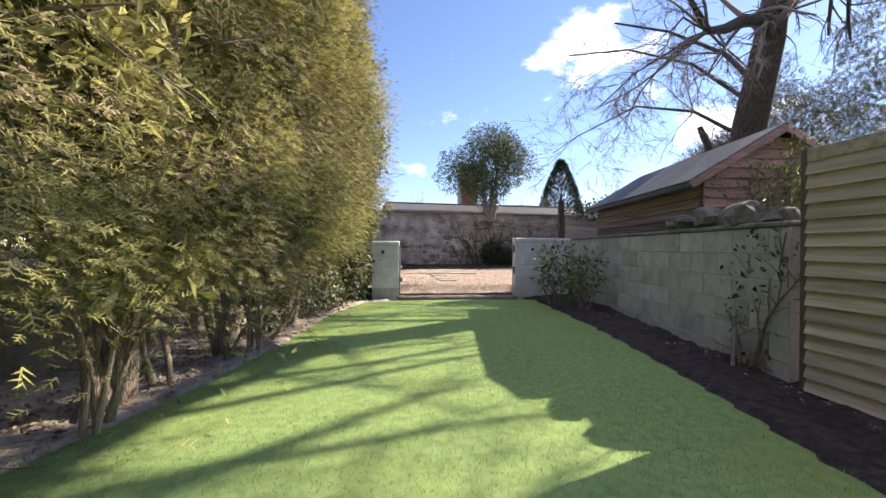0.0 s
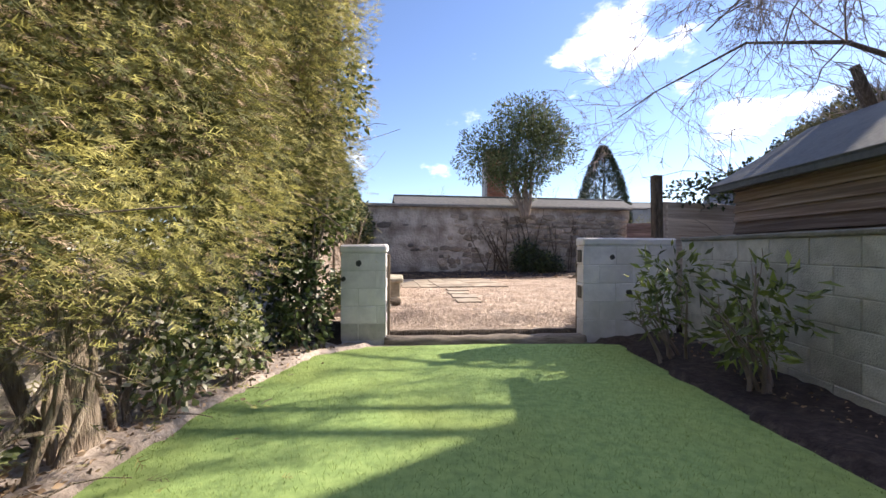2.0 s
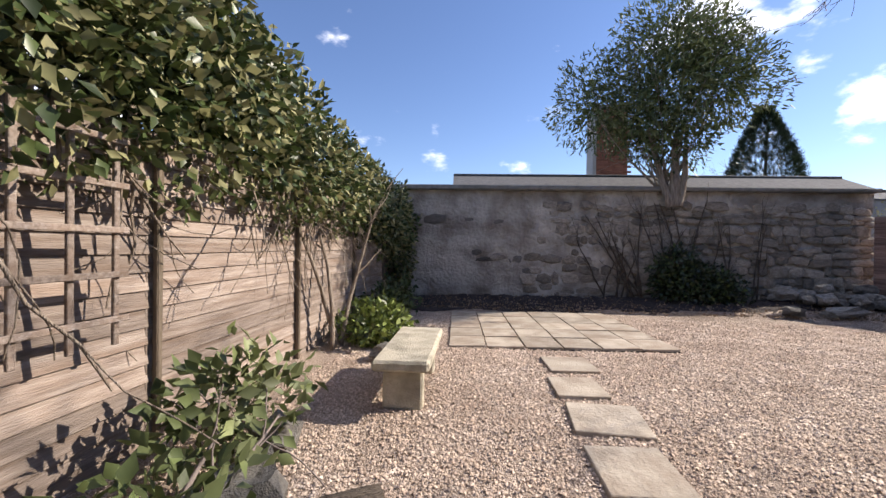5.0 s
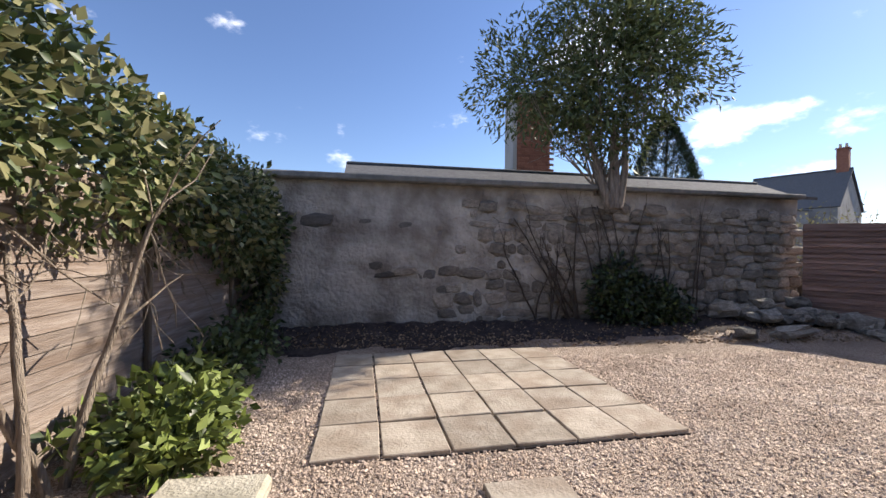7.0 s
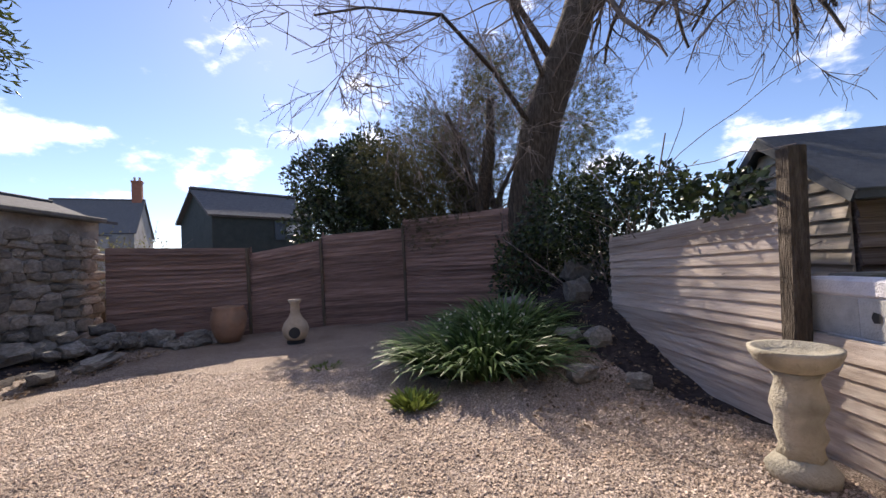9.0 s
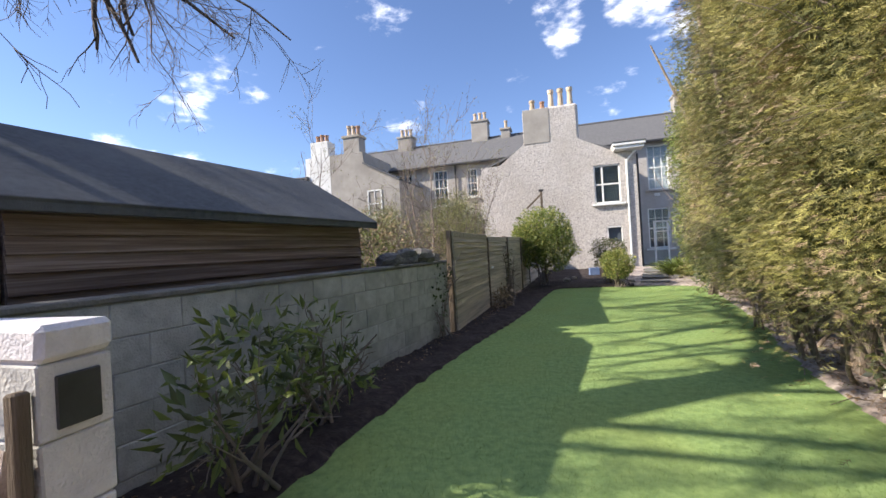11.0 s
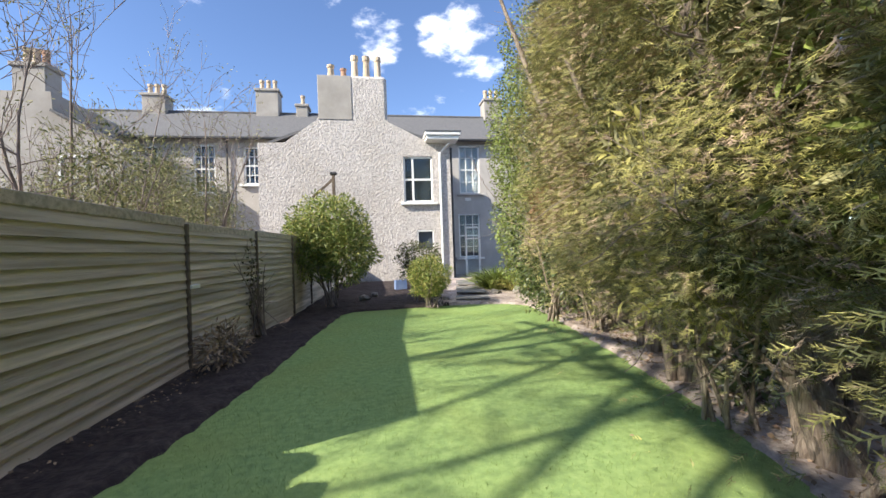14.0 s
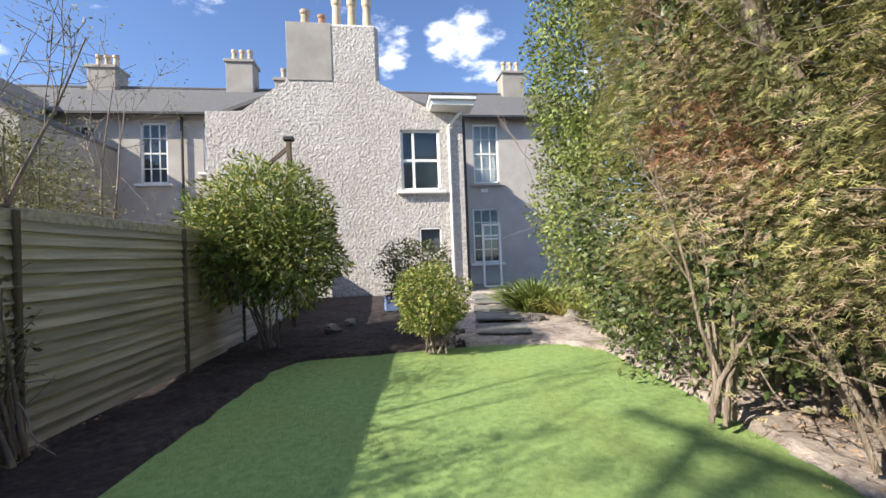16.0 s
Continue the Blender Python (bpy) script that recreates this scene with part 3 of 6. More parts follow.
left_core = wall_core("gate_wall_west", -0.34, 8.785, 0.2, 8.785, -0.3, 1.16, 0.203, M["white_mortar"], "short white painted concrete block gate wall")
block_run(left_core, -0.36, 8.785, 0.22, 8.785, -0.05, 1, M["block"], 0.215, offset=1)
block_run(left_core, -0.36, 8.785, 0.22, 8.785, 0.175, 4, M["white_block"], 0.215)
part("coping", boxes(((-0.07, 8.785, 1.135), (0.6, 0.23, 0.11)), bevel=0.02, jitter=0.01), M["white_block"], left_core)
right_core = wall_core("gate_wall_east", 2.83, 8.785, 4.1, 8.785, -0.3, 1.22, 0.203, M["white_mortar"], "white painted concrete block gate wall with bolt holes")
block_run(right_core, 2.81, 8.785, 4.1, 8.785, -0.055, 5, M["white_block"], 0.215, h=0.235, back=M["block"])
part("coping", boxes(((3.45, 8.785, 1.228), (1.3, 0.225, 0.108)), bevel=0.02, jitter=0.008), M["white_block"], right_core)


def hole(parent, x, y, z, r, label="flat dark patch for the shade in a broken hole"):
    """A flat ragged patch on the face, the hole's shade in its colour."""
    bm = bmesh.new()
    n = 11
    rim = [r * random.uniform(0.8, 1.15) for _ in range(n)]
    front = [bm.verts.new((x + rim[k] * math.cos(6.283 * k / n), y, z + rim[k] * math.sin(6.283 * k / n))) for k in range(n)]
    bm.faces.new(front)
    part("bolt_hole", bm, M["dark_paint_and_shade"], parent, label)


random.seed(11)
for x, z, r in ((-0.13, 0.945, 0.04), (-0.32, 0.745, 0.033)):
    hole(left_core, x, 8.672, z, r)
for x, z, r in ((3.21, 1.03, 0.038), (3.7, 1.07, 0.04), (3.44, 0.55, 0.045)):
    hole(right_core, x, 8.672, z, r)
for x, z, r in ((3.2, 1.03, 0.06), (3.6, 1.06, 0.035)):
    hole(right_core, x, 8.898, z, r)
# open end-block cells at the gateway: plates with their shade in the colour
for z in (1.04, 0.56):
    part("block_cell", boxes(((2.807, 8.785, z), (0.012, 0.13, 0.17)), bevel=0.004), M["dark_paint_and_shade"], right_core, "thin dark plate for the shade in a hollow block core")
for z in (0.83, 0.38):
    part("block_cell", boxes(((0.222, 8.785, z), (0.012, 0.1, 0.15)), bevel=0.004), M["dark_paint_and_shade"], left_core, "thin dark plate for the shade in a hollow block core")

# ---- west boundary wall behind the hedge ----
wall_core("wall_west", -4.9, -6.5, -1.95, 8.9, -0.3, 0.85, 0.2, M["old_render"], "low grey rendered boundary wall behind the hedge")

# ---- old stone wall at the far end ----
BW_A, BW_B = (-1.7, 17.25), (8.6, 18.243)
bw_rz = math.degrees(math.atan2(BW_B[1] - BW_A[1], BW_B[0] - BW_A[0]))
bw_len = math.hypot(BW_B[0] - BW_A[0], BW_B[1] - BW_A[1])
back = thing("wall_north", "old rubble stone wall with patchy worn grey render", "wall", BW_A[0], BW_A[1], 0, bw_rz, kind="structure")


def rubble_core():
    """The wall's uneven rendered face, with the coat gone in places."""
    nx, nz = 150, 40
    v, f = [], []
    for j in range(nz):
        for i in range(nx):
            x, z = bw_len * i / (nx - 1), -0.2 + 2.78 * j / (nz - 1)
            bare = max(0, min(1, (x - 4.6 + 1.2 * n3(x, z, 0.9)) / 1.5)) if z < 2.2 else 0
            v.append((x, 0.04 * n3(x, z, 1.1) + 0.02 * n3(x, z, 4, 2) + 0.05 * bare, z))
    for j in range(nz - 1):
        for i in range(nx - 1):
            a = j * nx + i
            f.append((a, a + 1, a + nx + 1, a + nx))
    me = np_mesh("render_coat", v, f, M["old_render"])
    me.polygons.foreach_set("use_smooth", [True] * len(me.polygons))
    put("render_coat", me, back)
    part("wall_body", boxes(((bw_len / 2, 0.3, 1.19), (bw_len, 0.4, 2.78))), M["old_render"], back)


rubble_core()
random.seed(5)
stone_meshes = []
for k in range(10):
    bm = rock(1, 1, 1, k + 20, 0.1, 1)
    me = bpy.data.meshes.new("stone")
    bm.to_mesh(me)
    bm.free()
    me.materials.append(M["wall_stone"])
    stone_meshes.append(me)
dark_meshes = []
for me in stone_meshes[:4]:
    c = me.copy()
    c.materials[0] = M["dark_stone"]
    dark_meshes.append(c)
z = 0.22
count = 0
while z < 2.25:
    h = random.uniform(0.1, 0.24)
    x = (2.2 if z < 1.2 else 3.4) + random.uniform(0, 0.5) + 0.5 * n3(z, 1, 1.3)
    while x < bw_len - 0.1:
        w = random.uniform(0.14, 0.52)
        if x > 5.2 or random.random() < (x - 1.6) / 3.4:
            put("stone", random.choice(stone_meshes), back,
                pose(x + w / 2, -0.005 + 0.03 * random.random(), z + h / 2 + random.uniform(-0.045, 0.045), 0, random.uniform(-9, 9), 0) @ Matrix.Diagonal((w * 1.15, 0.1, h * random.uniform(0.9, 1.45), 1)))
            count += 1
        x += w
    z += h
for x, z, w, h in ((0.75, 1.98, 0.3, 0.2), (1.18, 1.95, 0.48, 0.22), (1.95, 1.95, 0.22, 0.08), (2.55, 1.9, 0.3, 0.12), (1.6, 1.25, 0.26, 0.14), (2.1, 1.25, 0.24, 0.13),
                   (2.9, 1.1, 0.34, 0.22), (3.2, 0.85, 0.26, 0.14), (2.3, 1.1, 0.45, 0.1), (0.5, 1.4, 0.3, 0.12)):
    put("stone", random.choice(dark_meshes), back, pose(x, 0.012, z, 0, random.uniform(-5, 5), 0) @ Matrix.Diagonal((w * 1.15, 0.06, h * 1.1, 1)))
part("coping", boxes(((bw_len / 2, 0.12, 2.62), (bw_len + 0.05, 0.56, 0.1)), bevel=0.02, jitter=0.01), M["coping"], back, "weathered cement coping")
part("gutter", boxes(((bw_len / 2 + 0.3, -0.06, 2.6), (bw_len * 0.92, 0.1, 0.05)), bevel=0.01), M["dark_paint_and_shade"], back, "dark plastic gutter")


# ---- fences ----
def board_mesh(name, mat, h=0.125, lip=0.034):
    """A unit-long feather-edge board: thick at the foot, thin at the top."""
    bm = bmesh.new()
    prof = [(-lip, -h / 2), (0.006, -h / 2), (0.0, h / 2), (-0.006, h / 2)]
    ends = []
    for x in (-0.5, -0.17, 0.17, 0.5):
        j = random.uniform(-0.004, 0.004)
        ends.append([bm.verts.new((x, -py, pz + j)) for py, pz in prof])
    for a, b in zip(ends, ends[1:]):
        for k in range(4):
            bm.faces.new((a[k], b[k], b[(k + 1) % 4], a[(k + 1) % 4]))
    bm.faces.new(ends[0])
    bm.faces.new(ends[-1][::-1])
    bmesh.ops.recalc_face_normals(bm, faces=bm.faces)
    me = bpy.data.meshes.new(name)
    bm.to_mesh(me)
    bm.free()
    me.materials.append(mat)
    return me


def board_panel(owner, ax, ay, bx, by, z0, z1a, z1b, mat, face=1, pitch=0.108, lip=0.034):
    """Overlapping boards from a to b; the tops may differ; face +1 shows to the right of a to b."""
    way = Vector((bx - ax, by - ay, 0))
    L, rz = way.length, math.degrees(math.atan2(way.y, way.x))
    meshes = [board_mesh("board", mat, lip=lip) for _ in range(3)]
    n = int((max(z1a, z1b) - z0) / pitch)
    tilt = math.degrees(math.atan2(z1b - z1a, L))
    for k in range(n):
        zc = z0 + pitch * (k + 0.5)
        zm = zc + (z1b - z1a) / 2 * k / max(n - 1, 1) - max(0, z1b - z1a) * k / max(n - 1, 1)
        put("board", random.choice(meshes), owner,
            pose((ax + bx) / 2, (ay + by) / 2, zm, 0, (tilt if face > 0 else -tilt) * k / n + random.uniform(-0.25, 0.25), rz + (180 if face > 0 else 0))
            @ pose(0, 0, 0, random.uniform(-1.5, 1.5) + 3) @ Matrix.Diagonal((L, 1, 1.08, 1)))


def post_mesh(bm, x, y, z0, z1, s=0.09, rz=0, lean=(0, 0)):
    box(bm, (x, y, (z0 + z1) / 2), (s, s, z1 - z0), rz=rz, bevel=0.008, jitter=0.004, rx=lean[0], ry=lean[1])
    return bm


random.seed(21)


def fence_panel(fence, ax, ay, bx, by, z0, za, zb, mat, face=1, pitch=0.108, cap=True, lip=0.034):
    """A panel of the fence: battens and capping, with the boards on it."""
    rz = math.degrees(math.atan2(by - ay, bx - ax))
    bm = bmesh.new()
    for s in (0.02, 0.98):
        box(bm, (ax + (bx - ax) * s, ay + (by - ay) * s, (z0 + (za + zb) / 2) / 2), (0.035, 0.03, (za + zb) / 2 - z0), rz=rz, bevel=0.005)
    if cap:
        box(bm, ((ax + bx) / 2, (ay + by) / 2, (za + zb) / 2 - 0.035), (math.hypot(bx - ax, by - ay), 0.05, 0.1), rz=rz, bevel=0.006)
    pan = part("panel", bm, mat, fence)
    board_panel(pan, ax, ay, bx, by, z0, za, zb, mat, face, pitch, lip)
    return pan


def fence_post(fence, x, y, z0, z1, s, lean=(0, 0)):
    part("post", post_mesh(bmesh.new(), x, y, z0, z1, s, lean=lean), M["post"], fence, "dark rough timber post")


FENCE = [(3.2, 2.56, 1.84), (3.12, -0.4, 1.8), (2.9, -2.5, 1.82), (2.72, -4.6, 1.82), (2.6, -6.3, 1.45), (2.4, -8.4, 1.42), (2.3, -11.3, 1.4)]
garden_fence = thing("garden_fence", "weathered grey overlapping board fence along the lawn", "fence")
for (ax, ay, za), (bx, by, zb) in zip(FENCE, FENCE[1:]):
    fence_panel(garden_fence, ax, ay, bx, by, 0.0, za - 0.05, za - 0.05, M["grey_board"])
    fence_post(garden_fence, ax + 0.05, ay + 0.03, -0.2, za - 0.02, 0.09)
    if ay < 2:
        fence_post(garden_fence, ax - 0.04, ay, -0.1, za - 0.06, 0.045)

west_fence = thing("yard_fence", "sun-bleached orange-brown board fence under hanging ivy", "fence")
for ya, yb in ((9.0, 10.9), (10.9, 12.75), (12.75, 14.6), (14.6, 16.4), (16.4, 17.3)):
    xa, xb = -1.2 - 0.03 * (ya - 9), -1.2 - 0.03 * (yb - 9)
    fence_panel(west_fence, xa, ya, xb, yb, 0.12, 2.0, 2.0, M["pale_board"], lip=0.018)
    fence_post(west_fence, xb + 0.045, yb, 0, 2.0, 0.045)

EAST = [(8.3, 17.85, 1.85, 1.8), (9.75, 15.9, 1.7, 1.98), (10.5, 14.55, 2.1, 2.2), (10.75, 12.65, 2.38, 2.4), (9.5, 10.15, 2.3, 2.3)]
east_fence = thing("yard_fence", "reddish brown board fence, sagging, with leaning posts", "fence")
for (ax, ay, za, zb), (bx, by, _, _) in zip(EAST, EAST[1:]):
    fence_panel(east_fence, ax, ay, bx, by, 0.15, za + 0.2, zb + 0.2, M["brown_board"], 1, 0.1, cap=False)
    fence_post(east_fence, bx - 0.06, by, 0, zb + 0.22, 0.06, (0, -2))

south_fence = thing("yard_fence", "pale weathered board fence with ivy along its top", "fence")
fence_panel(south_fence, 4.1, 8.98, 6.75, 9.25, 0.2, 1.82, 1.72, M["bleached_board"], -1, 0.1, cap=False, lip=0.022)
cladding = thing("board_cladding", "pale bleached boards nailed over the back of the gate wall", "cladding")
board_panel(cladding, 2.9, 8.93, 3.95, 8.96, 0.1, 0.9, 0.9, M["bleached_board"], -1, 0.1, 0.022)
ob = part("timber_upright", post_mesh(bmesh.new(), 4.03, 9.0, 0, 2.18, 0.12, lean=(1, -1.5)), M["bark"])
tagged(ob, "tall rough dark timber gate post", "post")
ob = part("timber_upright", post_mesh(bmesh.new(), 2.842, 8.925, -0.05, 1.1, 0.045), M["post"])
tagged(ob, "short brown timber gate post against the block wall", "post")
ob = part("timber_upright", post_mesh(bmesh.new(), 0.225, 8.945, -0.05, 1.06, 0.06), M["post"])
tagged(ob, "slim brown timber gate post against the block wall", "post")


# ---- the tall hedge ----
def cypress(x, y, h, r, seed, n=9000, trunk_r=0.09, low=1.05, lean=0.0, brown=0.1):
    """A hedge conifer: bare pale stems below, feathery sprays above, more of them towards the garden."""
    t = thing("cypress_tree", "tall dense yellow-green cypress with bare pale lower stems", "tree", x + 0.1, y, -0.1, 0, group="tall hedge conifers")
    g = np.random.default_rng(seed)
    stems = []
    for k in range(3):
        a = g.uniform(0, 6.28)
        foot = np.array([0.16 * math.cos(a) * (k > 0), 0.22 * math.sin(a) * (k > 0), 0])
        stems.append(limb(foot, (0.12 * g.normal() + lean, 0.15 * g.normal(), 1), h * (0.9 if k == 0 else 0.45), trunk_r * (0.85 if k == 0 else 0.42), 0.02, 9, 0.1))
        if k == 0:
            stems[0][0] = (stems[0][0][0], trunk_r * 1.15)
    tubes("trunk", stems, M["pale_bark"], t, 8)
    arms = []
    for k in range(46):
        z = g.uniform(1.1, h * 0.85)
        a = g.uniform(-1.9, 1.9)
        arms += branching(limb((0, 0, z), (math.cos(a), math.sin(a), 0.25), r * g.uniform(0.7, 1.05), 0.022, 0.005, 5, 0.3, 0.05), 1, 3, 0.5, 0.6)
    tubes("bough", arms, M["twig"], t, 4)
    # dense inside, its shade put into a darker leaf colour; some trees dry brown
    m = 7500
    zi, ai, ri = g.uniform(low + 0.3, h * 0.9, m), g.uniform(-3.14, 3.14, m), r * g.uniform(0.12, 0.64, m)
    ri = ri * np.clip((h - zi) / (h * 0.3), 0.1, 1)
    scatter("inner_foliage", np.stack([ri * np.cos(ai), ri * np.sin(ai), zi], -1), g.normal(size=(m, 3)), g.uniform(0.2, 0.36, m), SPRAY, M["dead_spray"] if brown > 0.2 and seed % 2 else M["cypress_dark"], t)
    # boughs: fans of sprays that stand out from the body and droop at the tips, with gaps between
    count = 240
    zb = low + 0.05 + (h - low) * g.random(count) ** 1.25
    ab = np.where(g.random(count) < 0.88, g.uniform(-1.9, 1.9, count), g.uniform(-3.14, 3.14, count))
    prof = np.minimum(1, ((zb - low) / 0.7 + 0.5)) * np.clip((h - zb) / (h * 0.32), 0.06, 1) ** 0.55
    rb = r * prof * g.uniform(0.7, 1.1, count)
    tone = g.choice(4, count, p=[0.36 + brown * 0.2, 0.4 - brown * 0.5, 0.24 - brown * 0.7, brown])
    wide = g.uniform(0.12, 0.28, count)
    k = g.choice(count, n, p=wide ** 1.5 / (wide ** 1.5).sum())
    u = g.normal(size=(n, 3))
    along = np.clip(rb[k] - np.abs(u[:, 0]) * 0.24, 0.05, None)
    side = u[:, 1] * wide[k]
    out = np.stack([np.cos(ab[k]), np.sin(ab[k]), 0 * side], -1)
    tang = np.stack([-np.sin(ab[k]), np.cos(ab[k]), 0 * side], -1)
    drop = -0.5 * side ** 2 / wide[k] + u[:, 2] * wide[k] * 0.55
    p = out * along[:, None] + tang * side[:, None] + np.array([0, 0, 1.0]) * (zb[k] + drop)[:, None]
    high = np.clip((zb[k] - 0.45 * h) / (0.5 * h), 0, 1)
    d = out * 0.9 + tang * (side / wide[k] * 0.55)[:, None] + g.normal(scale=0.34, size=(n, 3)) + np.array([0, 0, 1.0]) * (-0.3 + 0.9 * high)[:, None]
    size = g.uniform(0.045, 0.105, n)
    face = out * 0.7 + np.array([0, 0, 0.8])
    tint = np.where(g.random(n) < 0.78, tone[k], g.integers(0, 3, n))
    for j, (mat, lab) in enumerate((("cypress_dark", "deep green sprays"), ("cypress", ""), ("cypress_tip", "sunlit yellow-green tips"), ("dead_spray", "dry brown sprays"))):
        q = tint == j
        scatter("crown", p[q], d[q], size[q], SPRAY, M[mat], t, lab, up=face[q])
    return t


def leafy(name, label, category, x, y, z, blobs, n, size, mat, shape=LEAF, stems=0, stem_mat="twig", group="", seed=1, hollow=0.55, trunk=None, droop=-0.1, mat2=None, share=0.2):
    """A bush of leaves on the skins of several uneven lobes (cx, cy, cz, rx, ry, rz), on stems."""
    t = thing(name, label, category, x, y, z, group=group)
    g = np.random.default_rng(seed)
    lines = []
    w = np.array([b[3] * b[4] + b[4] * b[5] + b[3] * b[5] for b in blobs])
    pick = g.choice(len(blobs), n, p=w / w.sum())
    b = np.array(blobs)[pick]
    u = unit(g.normal(size=(n, 3)))
    lump = np.array([noise.noise(Vector(q * 2.2 + k)) for q, k in zip(u, pick * 1.7 + seed)])
    rad = (1 + 0.35 * lump) * (1 - hollow * g.random(n) ** 1.8)
    p = b[:, :3] + u * b[:, 3:] * rad[:, None]
    d = u + g.normal(scale=0.6, size=(n, 3)) + np.array([0, 0, droop])
    s = g.uniform(0.6, 1.25, n) * size
    keep = p[:, 2] > 0.02
    p, d, s, u = p[keep], d[keep], s[keep], u[keep]
    second = g.random(len(p)) < share if mat2 else np.zeros(len(p), bool)
    scatter("foliage", p[~second], d[~second], s[~second], shape, mat, t, up=u[~second])
    if mat2:
        scatter("foliage", p[second], d[second], s[second], shape, mat2, t, up=u[second])
    for k in range(stems):
        q = blobs[g.integers(len(blobs))]
        foot = np.array([g.normal() * 0.08, g.normal() * 0.08, 0]) if trunk is None else np.array(trunk)
        aim = np.array(q[:3]) + g.normal(scale=0.4, size=3) * np.array(q[3:])
        lines += branching(limb(foot, aim - foot, np.linalg.norm(aim - foot), 0.02, 0.006, 6, 0.15), 1, 4, 0.4, 0.6)
    if lines:
        tubes("stem", lines, M[stem_mat], t, 5)
    return t


HEDGE = [(-1.3, 7.75, 6.3, 1.2, 0.06), (-1.5, 6.0, 7.2, 1.15, 0.11), (-1.72, 4.45, 7.6, 1.2, 0.1), (-1.95, 3.0, 7.2, 1.2, 0.12), (-2.3, 1.4, 7.8, 1.3, 0.12),
         (-2.75, 0.3, 7.0, 1.25, 0.1), (-3.15, -1.0, 7.6, 1.3, 0.12), (-3.5, -2.6, 7.4, 1.35, 0.1)]
for k, (x, y, h, r, tr) in enumerate(HEDGE):
    cypress(x, y, h, r * 1.06, 40 + k, 32000, tr, low=(1.7, 1.05, 0.85, 0.85, 0.95, 1.0, 1.05, 0.9)[k], brown=0.16 if k < 5 else 0.3)
# ivy-clad and privet end of the hedge near the house
leafy("hedge_end", "tall bright green small-leaved privet clipped into a hedge end", "hedge", -3.55, -4.6, -0.1,
      [(0.2, 0, 2.0, 1.1, 1.1, 1.9), (0.25, -0.6, 4.2, 1.1, 1.1, 2.0), (0.2, 0.2, 6.0, 1.0, 1.1, 1.5), (0.1, -1.3, 2.0, 1.0, 1.0, 2.0), (0.1, -1.4, 4.6, 1.0, 1.0, 1.8)], 36000, 0.075, M["bright_leaf"], stems=10, seed=3, mat2=M["cypress_dark"], share=0.25)
leafy("ivy_mass", "dark glossy ivy climbing the hedge foot", "ivy", -3.0, -2.9, -0.1,
      [(0.25, 0, 0.7, 0.6, 0.9, 0.75), (0.1, 0.9, 1.3, 0.7, 0.9, 1.0), (0.1, -0.8, 1.4, 0.8, 0.9, 1.2)], 6500, 0.085, M["ivy"], stems=8, seed=4, mat2=M["olive_leaf"], share=0.3)
leafy("ivy_mass", "dark ivy and dead stems beside the white gate wall", "ivy", -0.75, 8.35, -0.1,
      [(0.0, 0, 0.6, 0.36, 0.4, 0.65), (-0.45, -0.1, 0.8, 0.45, 0.5, 0.9), (-0.3, 0.35, 1.3, 0.45, 0.3, 0.5), (-0.75, -0.75, 0.7, 0.4, 0.45, 0.8), (-0.6, -0.3, 1.5, 0.4, 0.45, 0.45)], 6500, 0.085, M["ivy"], stems=6, seed=5, mat2=M["dark_leaf"], share=0.4)

leafy("ivy_mass", "large glossy ivy climbing the end conifer above the gate wall", "ivy", -0.8, 8.75, 0,
      [(0.1, 0, 1.7, 0.5, 0.4, 0.6), (-0.3, 0.2, 2.5, 0.7, 0.6, 0.8), (0.15, 0.1, 3.2, 0.6, 0.55, 0.8), (-0.2, 0.0, 4.0, 0.7, 0.6, 0.7)], 7500, 0.1, M["ivy"], stems=12, seed=8, mat2=M["bright_leaf"], share=0.2)

leafy("dead_branch", "rust-brown dead conifer spray hanging in the hedge", "branch", -2.3, -1.9, 0,
      [(0.05, 0, 2.05, 0.3, 0.45, 0.32), (0.0, 0.4, 1.75, 0.25, 0.35, 0.25), (-0.1, -0.5, 2.3, 0.3, 0.3, 0.25)], 650, 0.11, M["rust_spray"], SPRAY, stems=9, stem_mat="pale_bark", seed=9)
leafy("ivy_mass", "glossy ivy clambering through the hedge face", "ivy", -2.6, -0.9, 0,
      [(0.1, 0.4, 1.3, 0.45, 0.6, 0.5), (0.0, -0.7, 1.1, 0.5, 0.6, 0.7), (-0.1, -1.6, 2.9, 0.55, 0.7, 0.8), (-0.2, -1.2, 4.0, 0.5, 0.6, 0.8)], 4200, 0.08, M["olive_leaf"], stems=14, stem_mat="pale_bark", seed=10, mat2=M["ivy"], share=0.5)

leafy("laurel_shrub", "pale green long-leaved shrub hanging from the hedge foot", "shrub", -1.35, 4.15, 0,
      [(0.1, 0, 1.05, 0.3, 0.35, 0.3), (0.2, -0.4, 1.6, 0.3, 0.4, 0.35), (0.15, -0.7, 2.2, 0.25, 0.35, 0.3)], 700, 0.125, M["pale_leaf"], LONG, stems=7, stem_mat="pale_bark", seed=11, hollow=0.9, mat2=M["bright_leaf"], share=0.5)
leafy("laurel_shrub", "pale green long-leaved shrub hanging from the hedge foot", "shrub", -1.6, 2.35, 0,
      [(0.25, 0, 0.95, 0.35, 0.4, 0.3), (0.3, 0.3, 1.5, 0.35, 0.4, 0.4), (0.3, -0.3, 2.0, 0.35, 0.4, 0.4)], 900, 0.125, M["pale_leaf"], LONG, stems=7, stem_mat="pale_bark", seed=12, hollow=0.9, mat2=M["cypress_tip"], share=0.5)

